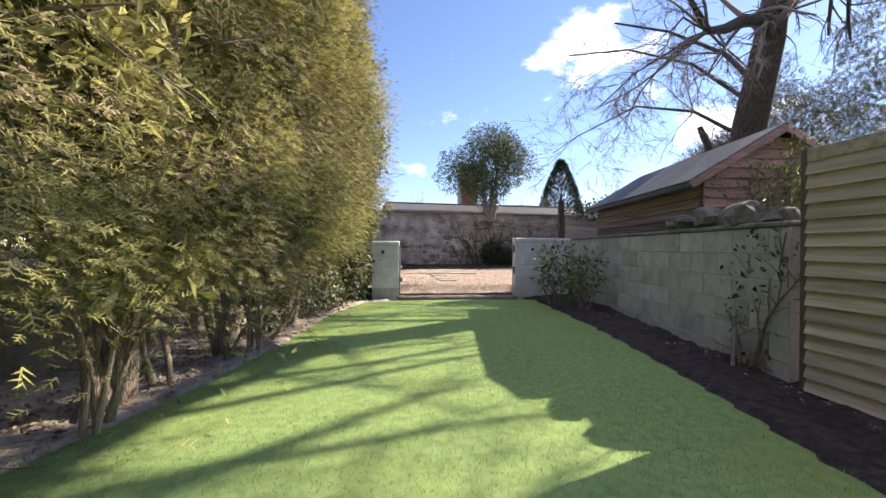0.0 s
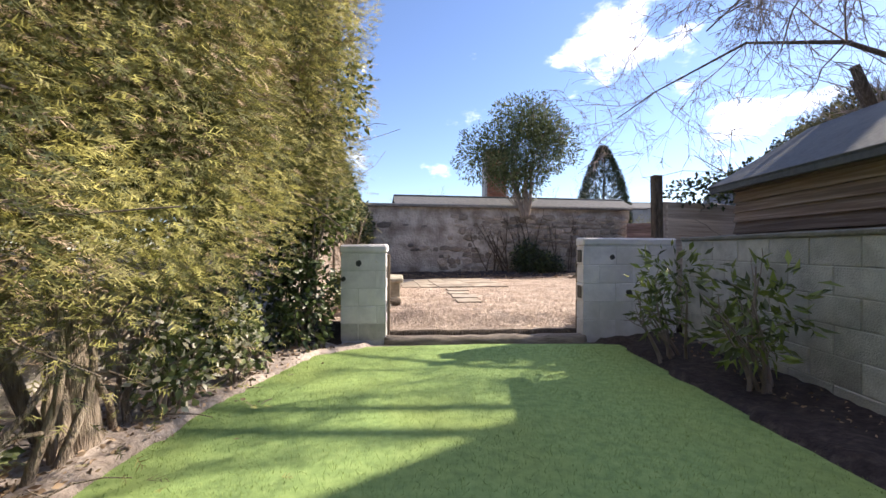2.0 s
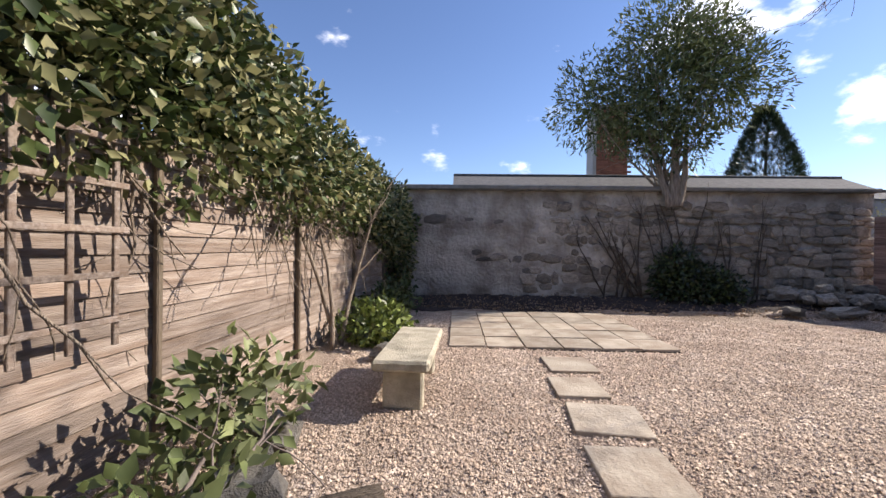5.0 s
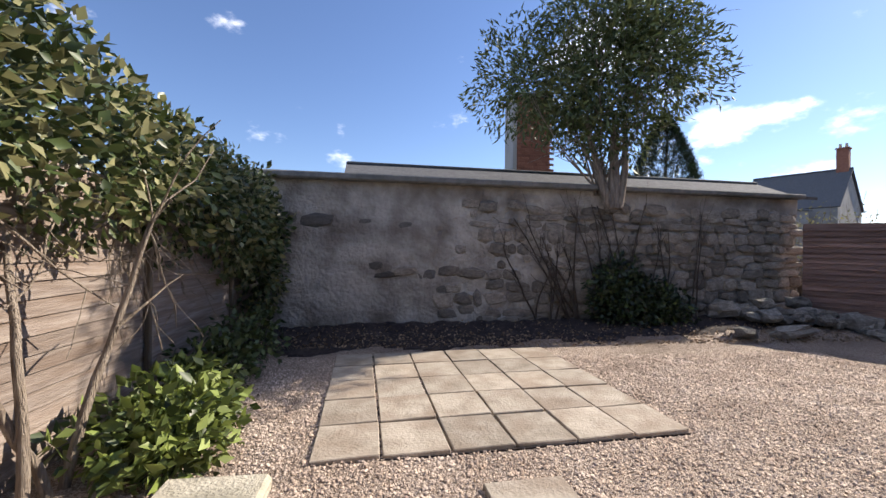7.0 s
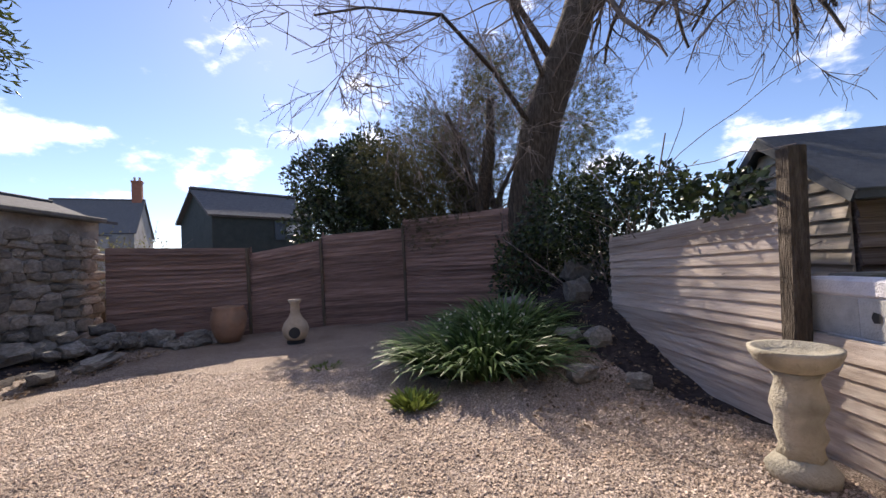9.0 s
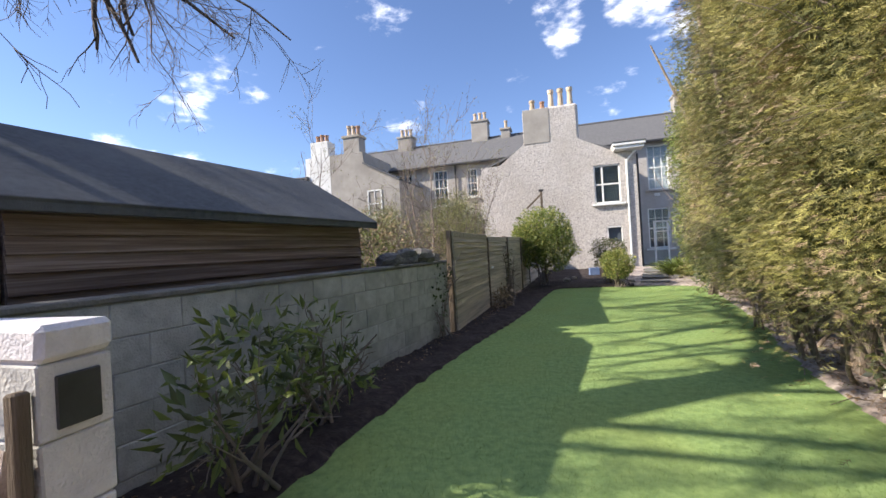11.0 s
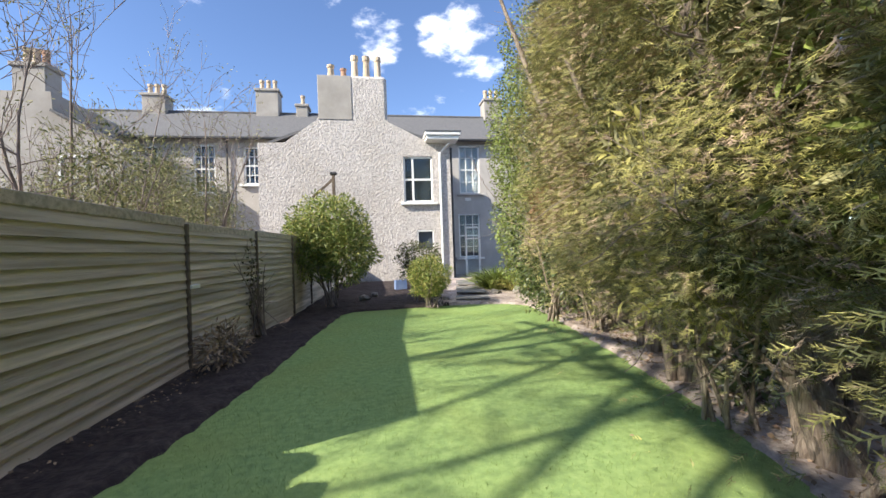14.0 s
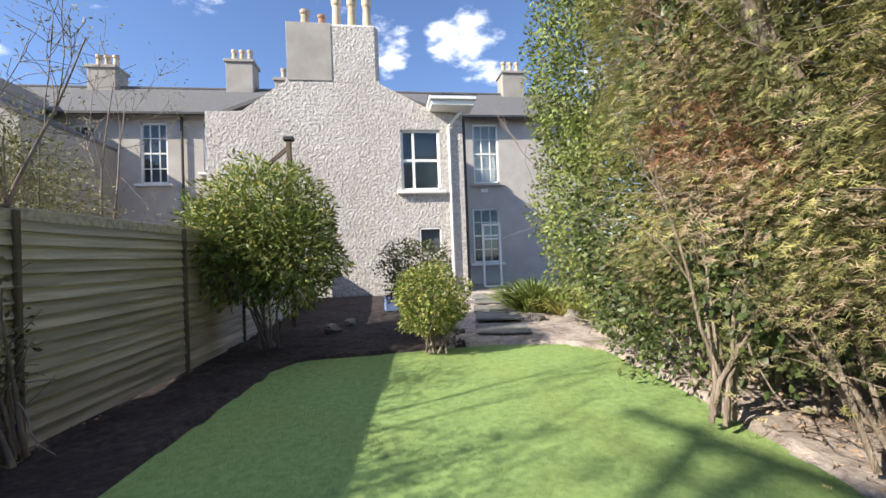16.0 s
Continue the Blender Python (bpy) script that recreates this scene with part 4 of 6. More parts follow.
# ---- ivy hedge over the yard's west fence ----
ivy_hedge = leafy("ivy_hedge", "thick glossy ivy hanging over the top of the board fence", "ivy", -1.5, 13.2, -0.22,
      [(0.05, -4.0, 2.75, 0.75, 1.1, 0.95), (0.0, -3.6, 3.4, 0.7, 1.0, 0.6), (0.0, -2.4, 3.1, 0.7, 1.0, 0.6), (-0.1, -1.4, 2.9, 0.7, 1.0, 0.6), (0.05, -3.0, 2.6, 0.7, 1.0, 0.85), (0.05, -2.0, 2.55, 0.7, 1.1, 0.8), (0.1, -0.8, 2.5, 0.65, 1.1, 0.75), (0.1, 0.5, 2.4, 0.6, 1.1, 0.7),
       (0.1, 1.8, 2.3, 0.55, 1.1, 0.65), (0.15, 3.0, 2.1, 0.5, 1.0, 0.75), (0.2, 3.8, 1.5, 0.4, 0.5, 0.9), (0.15, 3.6, 2.0, 0.5, 0.7, 0.7)], 42000, 0.095, M["ivy"], stems=0, seed=6, mat2=M["pale_leaf"], share=0.36)
stems = []
for k in range(38):
    y = rng.uniform(9.6, 16.9)
    stems += branching(limb((-1.12 - 0.03 * (y - 9), y, 2.1), (0.05, rng.normal() * 0.4, -1), rng.uniform(0.5, 1.5), 0.012, 0.005, 7, 0.25), 1, 3, 0.4, 0.4)
for y in (13.15, 13.3, 13.4):
    stems += branching(limb((-1.05, y, 0.15), (0.0, rng.normal() * 0.06, 1), 1.75, 0.03, 0.014, 9, 0.16), 1, 4, 0.45, 0.25)
tubes("stem", stems, M["pale_bark"], ivy_hedge, 5, "bare pinkish brown ivy stems").matrix_basis = ivy_hedge.matrix_basis.inverted()


# ---- the big bare tree and its neighbours ----
def lines_of(points):
    return [(np.array(p, float), r) for p, r in points]


bare = thing("bare_tree", "large leaning bare deciduous tree with drooping twigs", "tree", 9.6, 10.0, 0.0)
trunk = lines_of([((0.4, -0.05, 0), 0.62), ((0.3, -0.08, 0.9), 0.5), ((0.1, -0.1, 2.4), 0.42), ((-0.2, -0.5, 4.3), 0.39), ((-0.4, -1.25, 6.2), 0.33), ((-0.5, -1.7, 8.0), 0.22), ((-0.6, -1.9, 10.5), 0.07)])
arm = lines_of([((-0.38, -1.2, 6.0), 0.17), ((-0.9, -1.6, 6.4), 0.15), ((-1.9, -2.1, 6.1), 0.125), ((-2.9, -2.7, 5.5), 0.1), ((-3.6, -3.1, 5.2), 0.075), ((-4.6, -3.7, 5.6), 0.03)])
arm2 = lines_of([((-0.3, -0.9, 5.2), 0.09), ((-0.6, -0.1, 6.4), 0.06), ((-1.6, 0.8, 7.4), 0.04), ((-2.8, 1.6, 8.0), 0.03)])
arm3 = lines_of([((-0.5, -1.6, 7.6), 0.12), ((-1.4, -2.6, 8.6), 0.08), ((-2.6, -3.9, 9.0), 0.05), ((-4.2, -5.0, 9.0), 0.02)])
arm4 = lines_of([((-0.45, -1.5, 7.2), 0.12), ((0.2, -3.0, 8.0), 0.08), ((0.4, -5.0, 8.2), 0.05), ((0.0, -7.0, 8.0), 0.02)])
arm5 = lines_of([((-0.9, -1.6, 6.4), 0.09), ((-1.2, -3.2, 6.8), 0.07), ((-1.8, -5.0, 6.6), 0.05), ((-2.2, -7.0, 6.0), 0.02)])
arm6 = lines_of([((-0.15, -0.4, 4.0), 0.06), ((-1.0, 0.5, 5.0), 0.045), ((-2.2, 1.4, 5.4), 0.03), ((-3.6, 2.3, 4.7), 0.016), ((-4.3, 2.7, 4.2), 0.012)])
arm7 = lines_of([((-0.25, -0.7, 4.8), 0.06), ((-1.3, 0.2, 6.2), 0.045), ((-2.6, 1.2, 7.0), 0.028), ((-4.0, 2.2, 7.2), 0.02)])
arm8 = lines_of([((-1.9, -2.1, 6.1), 0.045), ((-2.6, -1.4, 6.0), 0.035), ((-3.6, -0.8, 5.4), 0.02), ((-4.4, -0.4, 4.6), 0.012)])
# Unseen high limb, placed so its branch shadows fall on the lawn.
high_limb = lines_of([((-0.5, -1.7, 8.0), 0.18), ((-0.1, -2.8, 8.6), 0.16), ((0.3, -4.2, 8.8), 0.13), ((0.4, -5.8, 8.6), 0.1), ((0.4, -7.6, 8.2), 0.05)])
tubes("limb", [high_limb], M["bark"], bare, 8)
for k in range(10):                                 # boughs that hang from the high limb
    q = high_limb[min(1 + k // 3, 4)][0]
    hang = limb((q[0] + rng.normal() * 0.1, -2.0 - 0.55 * k, 8.55), (rng.normal() * 0.3, rng.normal() * 0.35, -1), rng.uniform(2.0, 3.1), 0.085, 0.03, 8, 0.16)
    tubes("limb", branching(hang, 2, 4, 0.4, 0.5, -0.05, 0.3, 0.3, 0.5), M["bark"], bare, 5)
tubes("trunk", [trunk], M["bark"], bare, 14, "thick dark leaning trunk")
for k, a in enumerate((arm, arm2, arm3, arm4, arm5, arm6, arm7, arm8)):
    tubes("limb", [a], M["bark"], bare, 8)
wood = []
for a in (arm, arm, arm2, arm3, arm3, arm4, arm4, arm5, arm5, arm6, arm6, arm7, arm8, arm8):
    wood += branching(a, 3, 7, 0.42, 0.65, -0.06, 0.35, 0.2, 0.42)[1:]
wood += branching(trunk, 3, 6, 0.3, 0.7, 0.02, 0.3, 0.6, 0.3)[1:]
tubes("twig_tracery", wood, M["twig"], bare, 4)

ivy_tree = thing("ivy_clad_tree", "many-stemmed tree thick with old ivy and pale dull foliage", "tree", 10.35, 10.85, 0.0)
stems = []
for k in range(15):
    stems.append(limb((rng.uniform(0, 0.4), rng.uniform(-0.35, 0.35), 0), (rng.uniform(-0.1, 0.12), rng.uniform(-0.15, 0.22), 1), rng.uniform(3.2, 5.0), 0.28 if k < 2 else 0.15, 0.035, 8, 0.14))
tubes("trunk", stems, M["bark"], ivy_tree, 8)
tubes("stump", [lines_of([((0.1, -0.1, 2.2), 0.13), ((-0.55, -0.12, 2.95), 0.12), ((-1.0, -0.25, 3.6), 0.1), ((-1.5, -0.27, 4.6), 0.08), ((-1.5, -0.27, 4.61), 0.001)])], M["bark"], ivy_tree, 9, "sawn-off dark stump")
wood = []
for s in stems:
    wood += branching(s, 2, 8, 0.4, 0.6, 0.03, 0.3, 0.4, 0.3)[1:]
tubes("twig_tracery", wood, M["twig"], ivy_tree, 4)
n = 9500
u = unit(rng.normal(size=(n, 3)))
c = np.array([(0.3, 1.2, 3.6, 1.2, 1.2, 1.3), (0.3, 0.3, 3.3, 0.9, 0.9, 1.3), (0.7, 2.0, 3.7, 1.2, 1.2, 1.1), (0.4, 0.9, 2.6, 1.0, 1.0, 1.2), (0.6, -0.3, 5.6, 0.9, 0.75, 1.4)])[rng.choice(5, n, p=[0.22, 0.19, 0.19, 0.17, 0.23])]
scatter("foliage", c[:, :3] + u * c[:, 3:] * (rng.random((n, 1)) ** 0.5), u + rng.normal(scale=0.6, size=(n, 3)), rng.uniform(0.08, 0.2, n), SPRAY, M["dull_leaf"], ivy_tree)

leafy("holly_bush", "large dark glossy evergreen holly behind the fence", "shrub", 12.7, 14.5, 0,
      [(0, 0, 2.3, 1.5, 1.6, 1.6), (0.2, 0.4, 3.9, 1.3, 1.3, 1.3), (0, -1.2, 2.6, 1.2, 1.2, 1.5), (0.1, -0.6, 4.4, 1.1, 1.1, 1.0)], 30000, 0.12, M["dark_leaf"], stems=6, seed=12, mat2=M["ivy"], share=0.25)
leafy("ivy_mass", "straggling dark ivy over the fence corner", "ivy", 7.3, 9.0, 0.55,
      [(-0.6, 0.2, 1.8, 0.9, 0.35, 0.4), (0.6, 0.6, 1.6, 0.9, 0.6, 0.7), (-1.6, 0.1, 1.55, 0.8, 0.25, 0.28), (1.6, 1.0, 0.7, 0.9, 0.7, 0.9), (-2.6, 0.03, 1.4, 0.5, 0.14, 0.2)], 8000, 0.085, M["dark_leaf"], stems=14, seed=13, mat2=M["ivy"], share=0.55)
leafy("hedge_mass", "dark evergreen hedge closing the yard corner", "hedge", 9.0, 8.8, 0.8,
      [(0, 0, 0.9, 1.4, 0.7, 0.9), (1.2, 0.8, 0.9, 0.8, 0.9, 1.0), (-1.2, 0.1, 0.7, 0.9, 0.5, 0.8)], 6500, 0.09, M["dark_leaf"], seed=14, stems=6, mat2=M["dull_leaf"], share=0.3)
leafy("garden_shrub", "feathery grey-green conifer behind the shed", "tree", 13.5, 8.6, 0,
      [(0, 0, 4.2, 1.7, 1.7, 2.0), (0.5, -1, 6.0, 1.6, 1.6, 1.6), (-0.3, -0.4, 2.4, 1.3, 1.3, 1.6), (0.4, 1.1, 7.0, 1.2, 1.2, 1.4)], 12000, 0.2, M["dull_leaf"], SPRAY, stems=8, seed=15, mat2=M["olive_leaf"], share=0.4)

leafy("garden_shrub", "feathery grey-brown evergreen behind the bare tree", "tree", 13.6, 11.7, 0,
      [(0, 0, 4.6, 1.5, 1.6, 1.6), (0.2, -1.0, 5.2, 1.2, 1.2, 1.2), (0, 1.2, 4.2, 1.3, 1.3, 1.4), (0.2, 0.4, 6.0, 1.1, 1.2, 0.9), (0, 0, 2.6, 1.2, 1.3, 1.2)], 15000, 0.15, M["dull_leaf"], SPRAY, stems=12, seed=41, mat2=M["olive_leaf"], share=0.35, hollow=0.8)

# Tree growing out of the far wall
wall_tree = leafy("wall_tree", "young evergreen tree with grey-green leaves rooted in the wall top", "tree", 4.35, 17.75, 2.5,
      [(0, 0, 2.3, 1.6, 1.3, 1.35), (-1.35, 0.1, 2.0, 1.1, 0.9, 1.0), (-0.5, 0, 1.5, 0.9, 0.8, 0.8), (1.1, -0.1, 2.3, 1.0, 0.9, 0.95), (0.1, 0, 3.3, 1.2, 1.0, 0.85), (0.1, 0, 1.2, 0.85, 0.7, 0.75), (0.7, 0, 3.0, 0.9, 0.8, 0.8)], 17000, 0.14, M["olive_leaf"], LONG, stems=22, stem_mat="pale_bark", seed=16, hollow=0.8)
tubes("trunk", [limb((0.05 * k, -0.15, -0.25), (0.13 * (k - 1.5), 0.05, 1), 1.7, 0.085, 0.03, 7, 0.1) for k in range(4)], M["pale_bark"], wall_tree, 8, "several reddish brown trunks from one root")
leafy("ivy_mass", "dark ivy mound at the foot of the stone wall", "ivy", 4.75, 17.45, 0.15,
      [(0, 0, 0.45, 0.75, 0.35, 0.5), (0.6, 0.05, 0.35, 0.5, 0.3, 0.4), (-0.3, 0.05, 0.8, 0.5, 0.25, 0.45)], 4200, 0.085, M["dark_leaf"], seed=17, stems=4, mat2=M["ivy"], share=0.4)
vines = []
for k in range(26):
    x = rng.uniform(3.0, 6.6)
    vines += branching(limb((x, 17.62 + 0.097 * (x - 3.0) - 0.06, 0.3), (rng.normal() * 0.25, 0.01, 1), rng.uniform(0.9, 2.2), 0.02, 0.008, 9, 0.12), 1, 4, 0.35, 0.3)
for q in vines:
    for k, (p, r) in enumerate(q):
        p[1] = 17.25 + 0.0965 * (p[0] + 1.7) - 0.085
tubes("wall_vine", vines, M["bark"], None, 4)
tagged(bpy.data.objects["wall_vine"], "bare dark creeper stems clinging to the stone wall", "vine")

# ---- patio and stepping stones ----
def slab_mesh(seed, w=1.0, d=1.0, t=0.04):
    random.seed(seed)
    bm = box(bmesh.new(), (0, 0, 0), (w, d, t), bevel=0.006, jitter=0.006)
    me = bpy.data.meshes.new("slab")
    bm.to_mesh(me)
    bm.free()
    me.materials.append(M["slab"])
    return me


patio = thing("patio", "square of buff sandstone paving slabs with dark earthy joints", "paving", 0.25, 13.5, ZG, 5.5, kind="structure")
slabs = [slab_mesh(k, 0.437, 0.502) for k in range(5)]
random.seed(31)
for i in range(6):
    for j in range(5):
        put("slab", random.choice(slabs), patio, pose(0.2275 + 0.456 * i, 0.262 + 0.522 * j, 0.012 + random.uniform(-0.004, 0.006), random.uniform(-0.5, 0.5), random.uniform(-0.5, 0.5), random.uniform(-0.6, 0.6)))
part("joint_bed", boxes(((1.37, 1.3, -0.004), (2.72, 2.6, 0.02))), M["soil"], patio, "dark earth in the joints")
for k, (x, y, w, d, rz) in enumerate(((1.56, 11.0, 0.44, 0.5, 3), (1.58, 11.66, 0.5, 0.5, -2), (1.5, 12.3, 0.42, 0.48, 4), (1.55, 12.98, 0.48, 0.5, 6))):
    ob = put("stepping_stone", slab_mesh(60 + k, w, d), None, pose(x, y, ZG + 0.008, 0, 0, rz))
    tagged(ob, "buff sandstone stepping slab set in gravel", "slab", "stepping stones")

# ---- bench, bird bath, chiminea, pot ----
bench = thing("stone_bench", "small cream cast-stone garden bench on two block legs", "bench", 0.1, 12.12, ZG, 3)
part("seat", boxes(((0, 0, 0.35), (0.42, 1.22, 0.085)), bevel=0.02, jitter=0.006), M["cast_stone"], bench)
for y in (-0.42, 0.42):
    part("leg", boxes(((0, y, 0.15), (0.3, 0.14, 0.32)), bevel=0.015, jitter=0.006), M["cast_stone"], bench)

bath = thing("bird_bath", "cream weathered cast-stone bird bath on a sculpted pedestal", "bird bath", 3.64, 9.34, ZG)
random.seed(8)
part("base", lathe([(0.17, 0), (0.18, 0.05), (0.15, 0.09), (0.12, 0.13)], 20, 0.003), M["cast_stone"], bath, smooth=True)
ped = lathe([(0.115, 0.12), (0.1, 0.18), (0.125, 0.26), (0.115, 0.34), (0.14, 0.42), (0.12, 0.5), (0.105, 0.56), (0.13, 0.62)], 22, 0.012)
part("pedestal", ped, M["cast_stone"], bath, smooth=True)
part("bowl", lathe([(0.08, 0.6), (0.15, 0.635), (0.2, 0.68), (0.222, 0.73), (0.227, 0.755), (0.2, 0.755), (0.165, 0.72), (0.05, 0.7)], 28, 0.003), M["cast_stone"], bath, smooth=True)

chim = thing("chiminea", "small terracotta chiminea with an open dark mouth", "chiminea", 8.5, 14.4, ZG + 0.02)
part("body", lathe([(0.1, 0.03), (0.17, 0.06), (0.22, 0.15), (0.235, 0.25), (0.2, 0.36), (0.12, 0.46), (0.085, 0.54), (0.08, 0.7), (0.11, 0.74), (0.115, 0.78), (0.06, 0.78)], 22, 0.002), M["pot_pale"], chim, smooth=True)
mouth = bmesh.new()
bmesh.ops.create_cone(mouth, cap_ends=True, segments=16, radius1=0.1, radius2=0.09, depth=0.08, matrix=pose(-0.19, -0.06, 0.2, 0, 90, 18))
part("mouth", mouth, M["dark_paint_and_shade"], chim, "black plug closing the fire mouth")
rim = bmesh.new()
bmesh.ops.create_cone(rim, cap_ends=True, segments=16, radius1=0.125, radius2=0.125, depth=0.05, matrix=pose(-0.175, -0.055, 0.2, 0, 90, 18))
part("mouth_rim", rim, M["pot_pale"], chim)
part("stand", lathe([(0.16, -0.02), (0.16, 0.04), (0.12, 0.05)], 14), M["dark_paint_and_shade"], chim)

pot = thing("terracotta_pot", "large plain terracotta planter standing by the fence", "pot", 8.9, 15.9, ZG + 0.01)
part("body", lathe([(0.2, 0), (0.28, 0.18), (0.33, 0.4), (0.31, 0.56), (0.27, 0.64), (0.29, 0.68), (0.25, 0.68), (0.24, 0.5), (0.05, 0.48)], 26, 0.002), M["terracotta"], pot, smooth=True)

# ---- stones ----
random.seed(77)
rock_data = []
for k in range(9):
    bm = rock(1, 1, 1, k, 0.26, 2)
    me = bpy.data.meshes.new("rock")
    bm.to_mesh(me)
    bm.free()
    me.materials.append(M["stone"])
    rock_data.append(me)


def lay_rock(x, y, z, sx, sy, sz, rz, label, group, k):
    ob = put("boulder", rock_data[k % 9], None, pose(x, y, z + sz * 0.36, random.uniform(-8, 8), random.uniform(-8, 8), rz) @ Matrix.Diagonal((sx, sy, sz, 1)))
    tagged(ob, label, "rock", group)


for k in range(34):
    x, y = random.uniform(6.5, 9.0), 0
    y = 17.0 + 0.0965 * (x + 1.7) * 0.9 - random.uniform(0.0, 0.75) - max(0, x - 8.0) * 1.3
    s = random.uniform(0.16, 0.4)
    lay_rock(x, y, gravel_height(x, y) + random.uniform(0.05, 0.5) * max(0, min(1, 1 - (17.25 + 0.0965 * (x + 1.7) - y - 0.25))), s * 1.3, s, s * 0.75, random.uniform(0, 360), "pale rough rockery stone heaped against the wall", "rockery stones", k)
lay_rock(6.9, 16.7, ZG + 0.05, 0.75, 0.3, 0.2, 8, "long flat pale stone at the gravel edge", "rockery stones", 3)
lay_rock(6.1, 16.7, ZG + 0.05, 0.42, 0.3, 0.2, 30, "flat pale stone at the gravel edge", "rockery stones", 5)
for k, (x, y, s, h) in enumerate(((7.2, 9.6, 0.42, 0.4), (6.9, 9.1, 0.3, 0.36), (6.0, 9.7, 0.3, 0.25), (5.4, 10.1, 0.35, 0.18), (7.9, 9.4, 0.55, 0.5), (6.3, 10.0, 0.4, 0.16), (5.2, 9.6, 0.25, 0.14), (8.4, 10.4, 0.6, 0.3), (7.6, 10.3, 0.5, 0.22))):
    lay_rock(x, y, gravel_height(x, y), s, s * 0.8, h, 40 * k, "rough grey boulder on the earth bank", "bank boulders", k + 2)
for k, (x, y, s, h) in enumerate(((3.56, 4.45, 0.42, 0.2), (3.5, 3.95, 0.36, 0.27), (3.44, 3.45, 0.42, 0.25), (3.38, 3.0, 0.3, 0.15))):
    lay_rock(x + 0.06, y, 1.29, s, s * 0.75, h, 25 * k, "rough grey stone resting on the block wall", "stones on the wall", k + 4)
for k, (x, y, s, h) in enumerate(((-0.25, 9.5, 0.3, 0.3), (0.05, 9.9, 0.28, 0.22), (-0.3, 10.4, 0.34, 0.3), (-0.5, 11.0, 0.3, 0.2), (-0.35, 12.9, 0.3, 0.22), (-0.1, 13.2, 0.24, 0.12))):
    lay_rock(x, y, ZG - 0.02, s, s * 0.85, h, 60 * k, "rough brown stone edging the ivy bed", "edging stones", k)
log = part("log", lathe([(0.07, 0), (0.08, 0.05), (0.075, 0.5), (0.07, 0.55)], 12, 0.006), M["bark"], smooth=True)
log.matrix_basis = pose(-0.15, 10.15, ZG + 0.07, 0, 90, 35)
tagged(log, "short dark log lying at the gravel edge", "log")

# ---- yard plants ----
def clump(name, label, category, x, y, z, n, r, h, mat, shape=STRAP, seed=1, spread=0.9, group=""):
    """Leaves that rise from one foot and arch outwards."""
    t = thing(name, label, category, x, y, z, group=group)
    g = np.random.default_rng(seed)
    a, q = g.uniform(0, 6.283, n), np.sqrt(g.random(n)) * r
    p = np.stack([q * np.cos(a), q * np.sin(a), 0 * a], -1)
    out = np.stack([np.cos(a), np.sin(a), 0 * a], -1)
    d = out * (spread * q / r + 0.1)[:, None] + g.normal(scale=0.22, size=(n, 3)) + np.array([0, 0, 1.0])
    scatter("foliage", p, d, g.uniform(0.6, 1.15, n) * h, shape, mat, t, up=-out + np.array([0, 0, 0.6]))
    return t


daff = clump("daffodil_clump", "broad clump of arching daffodil leaves gone past flower", "plant", 6.35, 11.05, gravel_height(6.35, 11.05) - 0.03, 1500, 0.85, 0.62, M["strap_leaf"], seed=21)
clump("daffodil_clump", "broad clump of arching daffodil leaves gone past flower", "plant", 7.1, 10.7, gravel_height(7.1, 10.7) - 0.02, 900, 0.6, 0.62, M["strap_leaf"], seed=22)
n = 60
p = np.stack([rng.uniform(-0.7, 0.8, n), rng.uniform(-0.6, 0.6, n), rng.uniform(0.42, 0.66, n)], -1)
scatter("spent_flower", p, rng.normal(size=(n, 3)), 0.05, LEAF, M["petal"], daff, "withered pale flower heads")["kind"] = "stuff"
clump("weed_tuft", "small bright green weed tuft in the gravel", "plant", 5.0, 11.8, ZG, 150, 0.16, 0.17, M["bright_leaf"], LONG, seed=23)
clump("weed_tuft", "low green weeds in the gravel", "plant", 6.6, 13.2, ZG, 50, 0.2, 0.08, M["bright_leaf"], LONG, seed=24)
leafy("leafy_weed", "lush bright green broad-leaved weeds by the fence", "plant", -0.72, 13.75, ZG, [(0, 0, 0.18, 0.45, 0.5, 0.28), (-0.1, 0.5, 0.2, 0.35, 0.45, 0.28), (0.15, -0.25, 0.14, 0.35, 0.3, 0.22)], 2200, 0.1, M["bright_leaf"], seed=25, hollow=0.8, mat2=M["ivy"], share=0.45)
leafy("leafy_weed", "dark nettles below the ivy at the fence foot", "plant", -0.95, 14.9, ZG, [(0, 0, 0.2, 0.35, 0.6, 0.35), (0, 0.9, 0.25, 0.35, 0.6, 0.4)], 1300, 0.09, M["ivy"], seed=26, hollow=0.8)
leafy("leafy_weed", "low ivy and weeds at the gate wall foot", "plant", -0.35, 9.9, ZG, [(0, 0, 0.2, 0.3, 0.5, 0.25), (-0.3, 0.9, 0.3, 0.35, 0.5, 0.35)], 900, 0.1, M["olive_leaf"], seed=27, hollow=0.8, stems=5)

# trellis on the fence
tr = thing("trellis", "old square wooden trellis fixed to the fence", "trellis", -1.08, 9.9, 0.9, 0)
for k in range(6):
    part("slat", boxes(((0, -0.5 + 0.22 * k, 0.5), (0.02, 0.03, 1.1)), bevel=0.003), M["pale_board"], tr)
for k in range(5):
    part("slat", boxes(((0.02, 0.05, 0.08 + 0.22 * k), (0.02, 1.2, 0.03)), bevel=0.003), M["pale_board"], tr)

# ---- shed beyond the block wall ----
shed = thing("garden_shed", "weathered red-brown board shed with a grey felt roof", "shed", 5.19, 6.24, 0, -8)
L2, W2, ZE, ZR = 1.93, 1.17, 1.9, 2.62


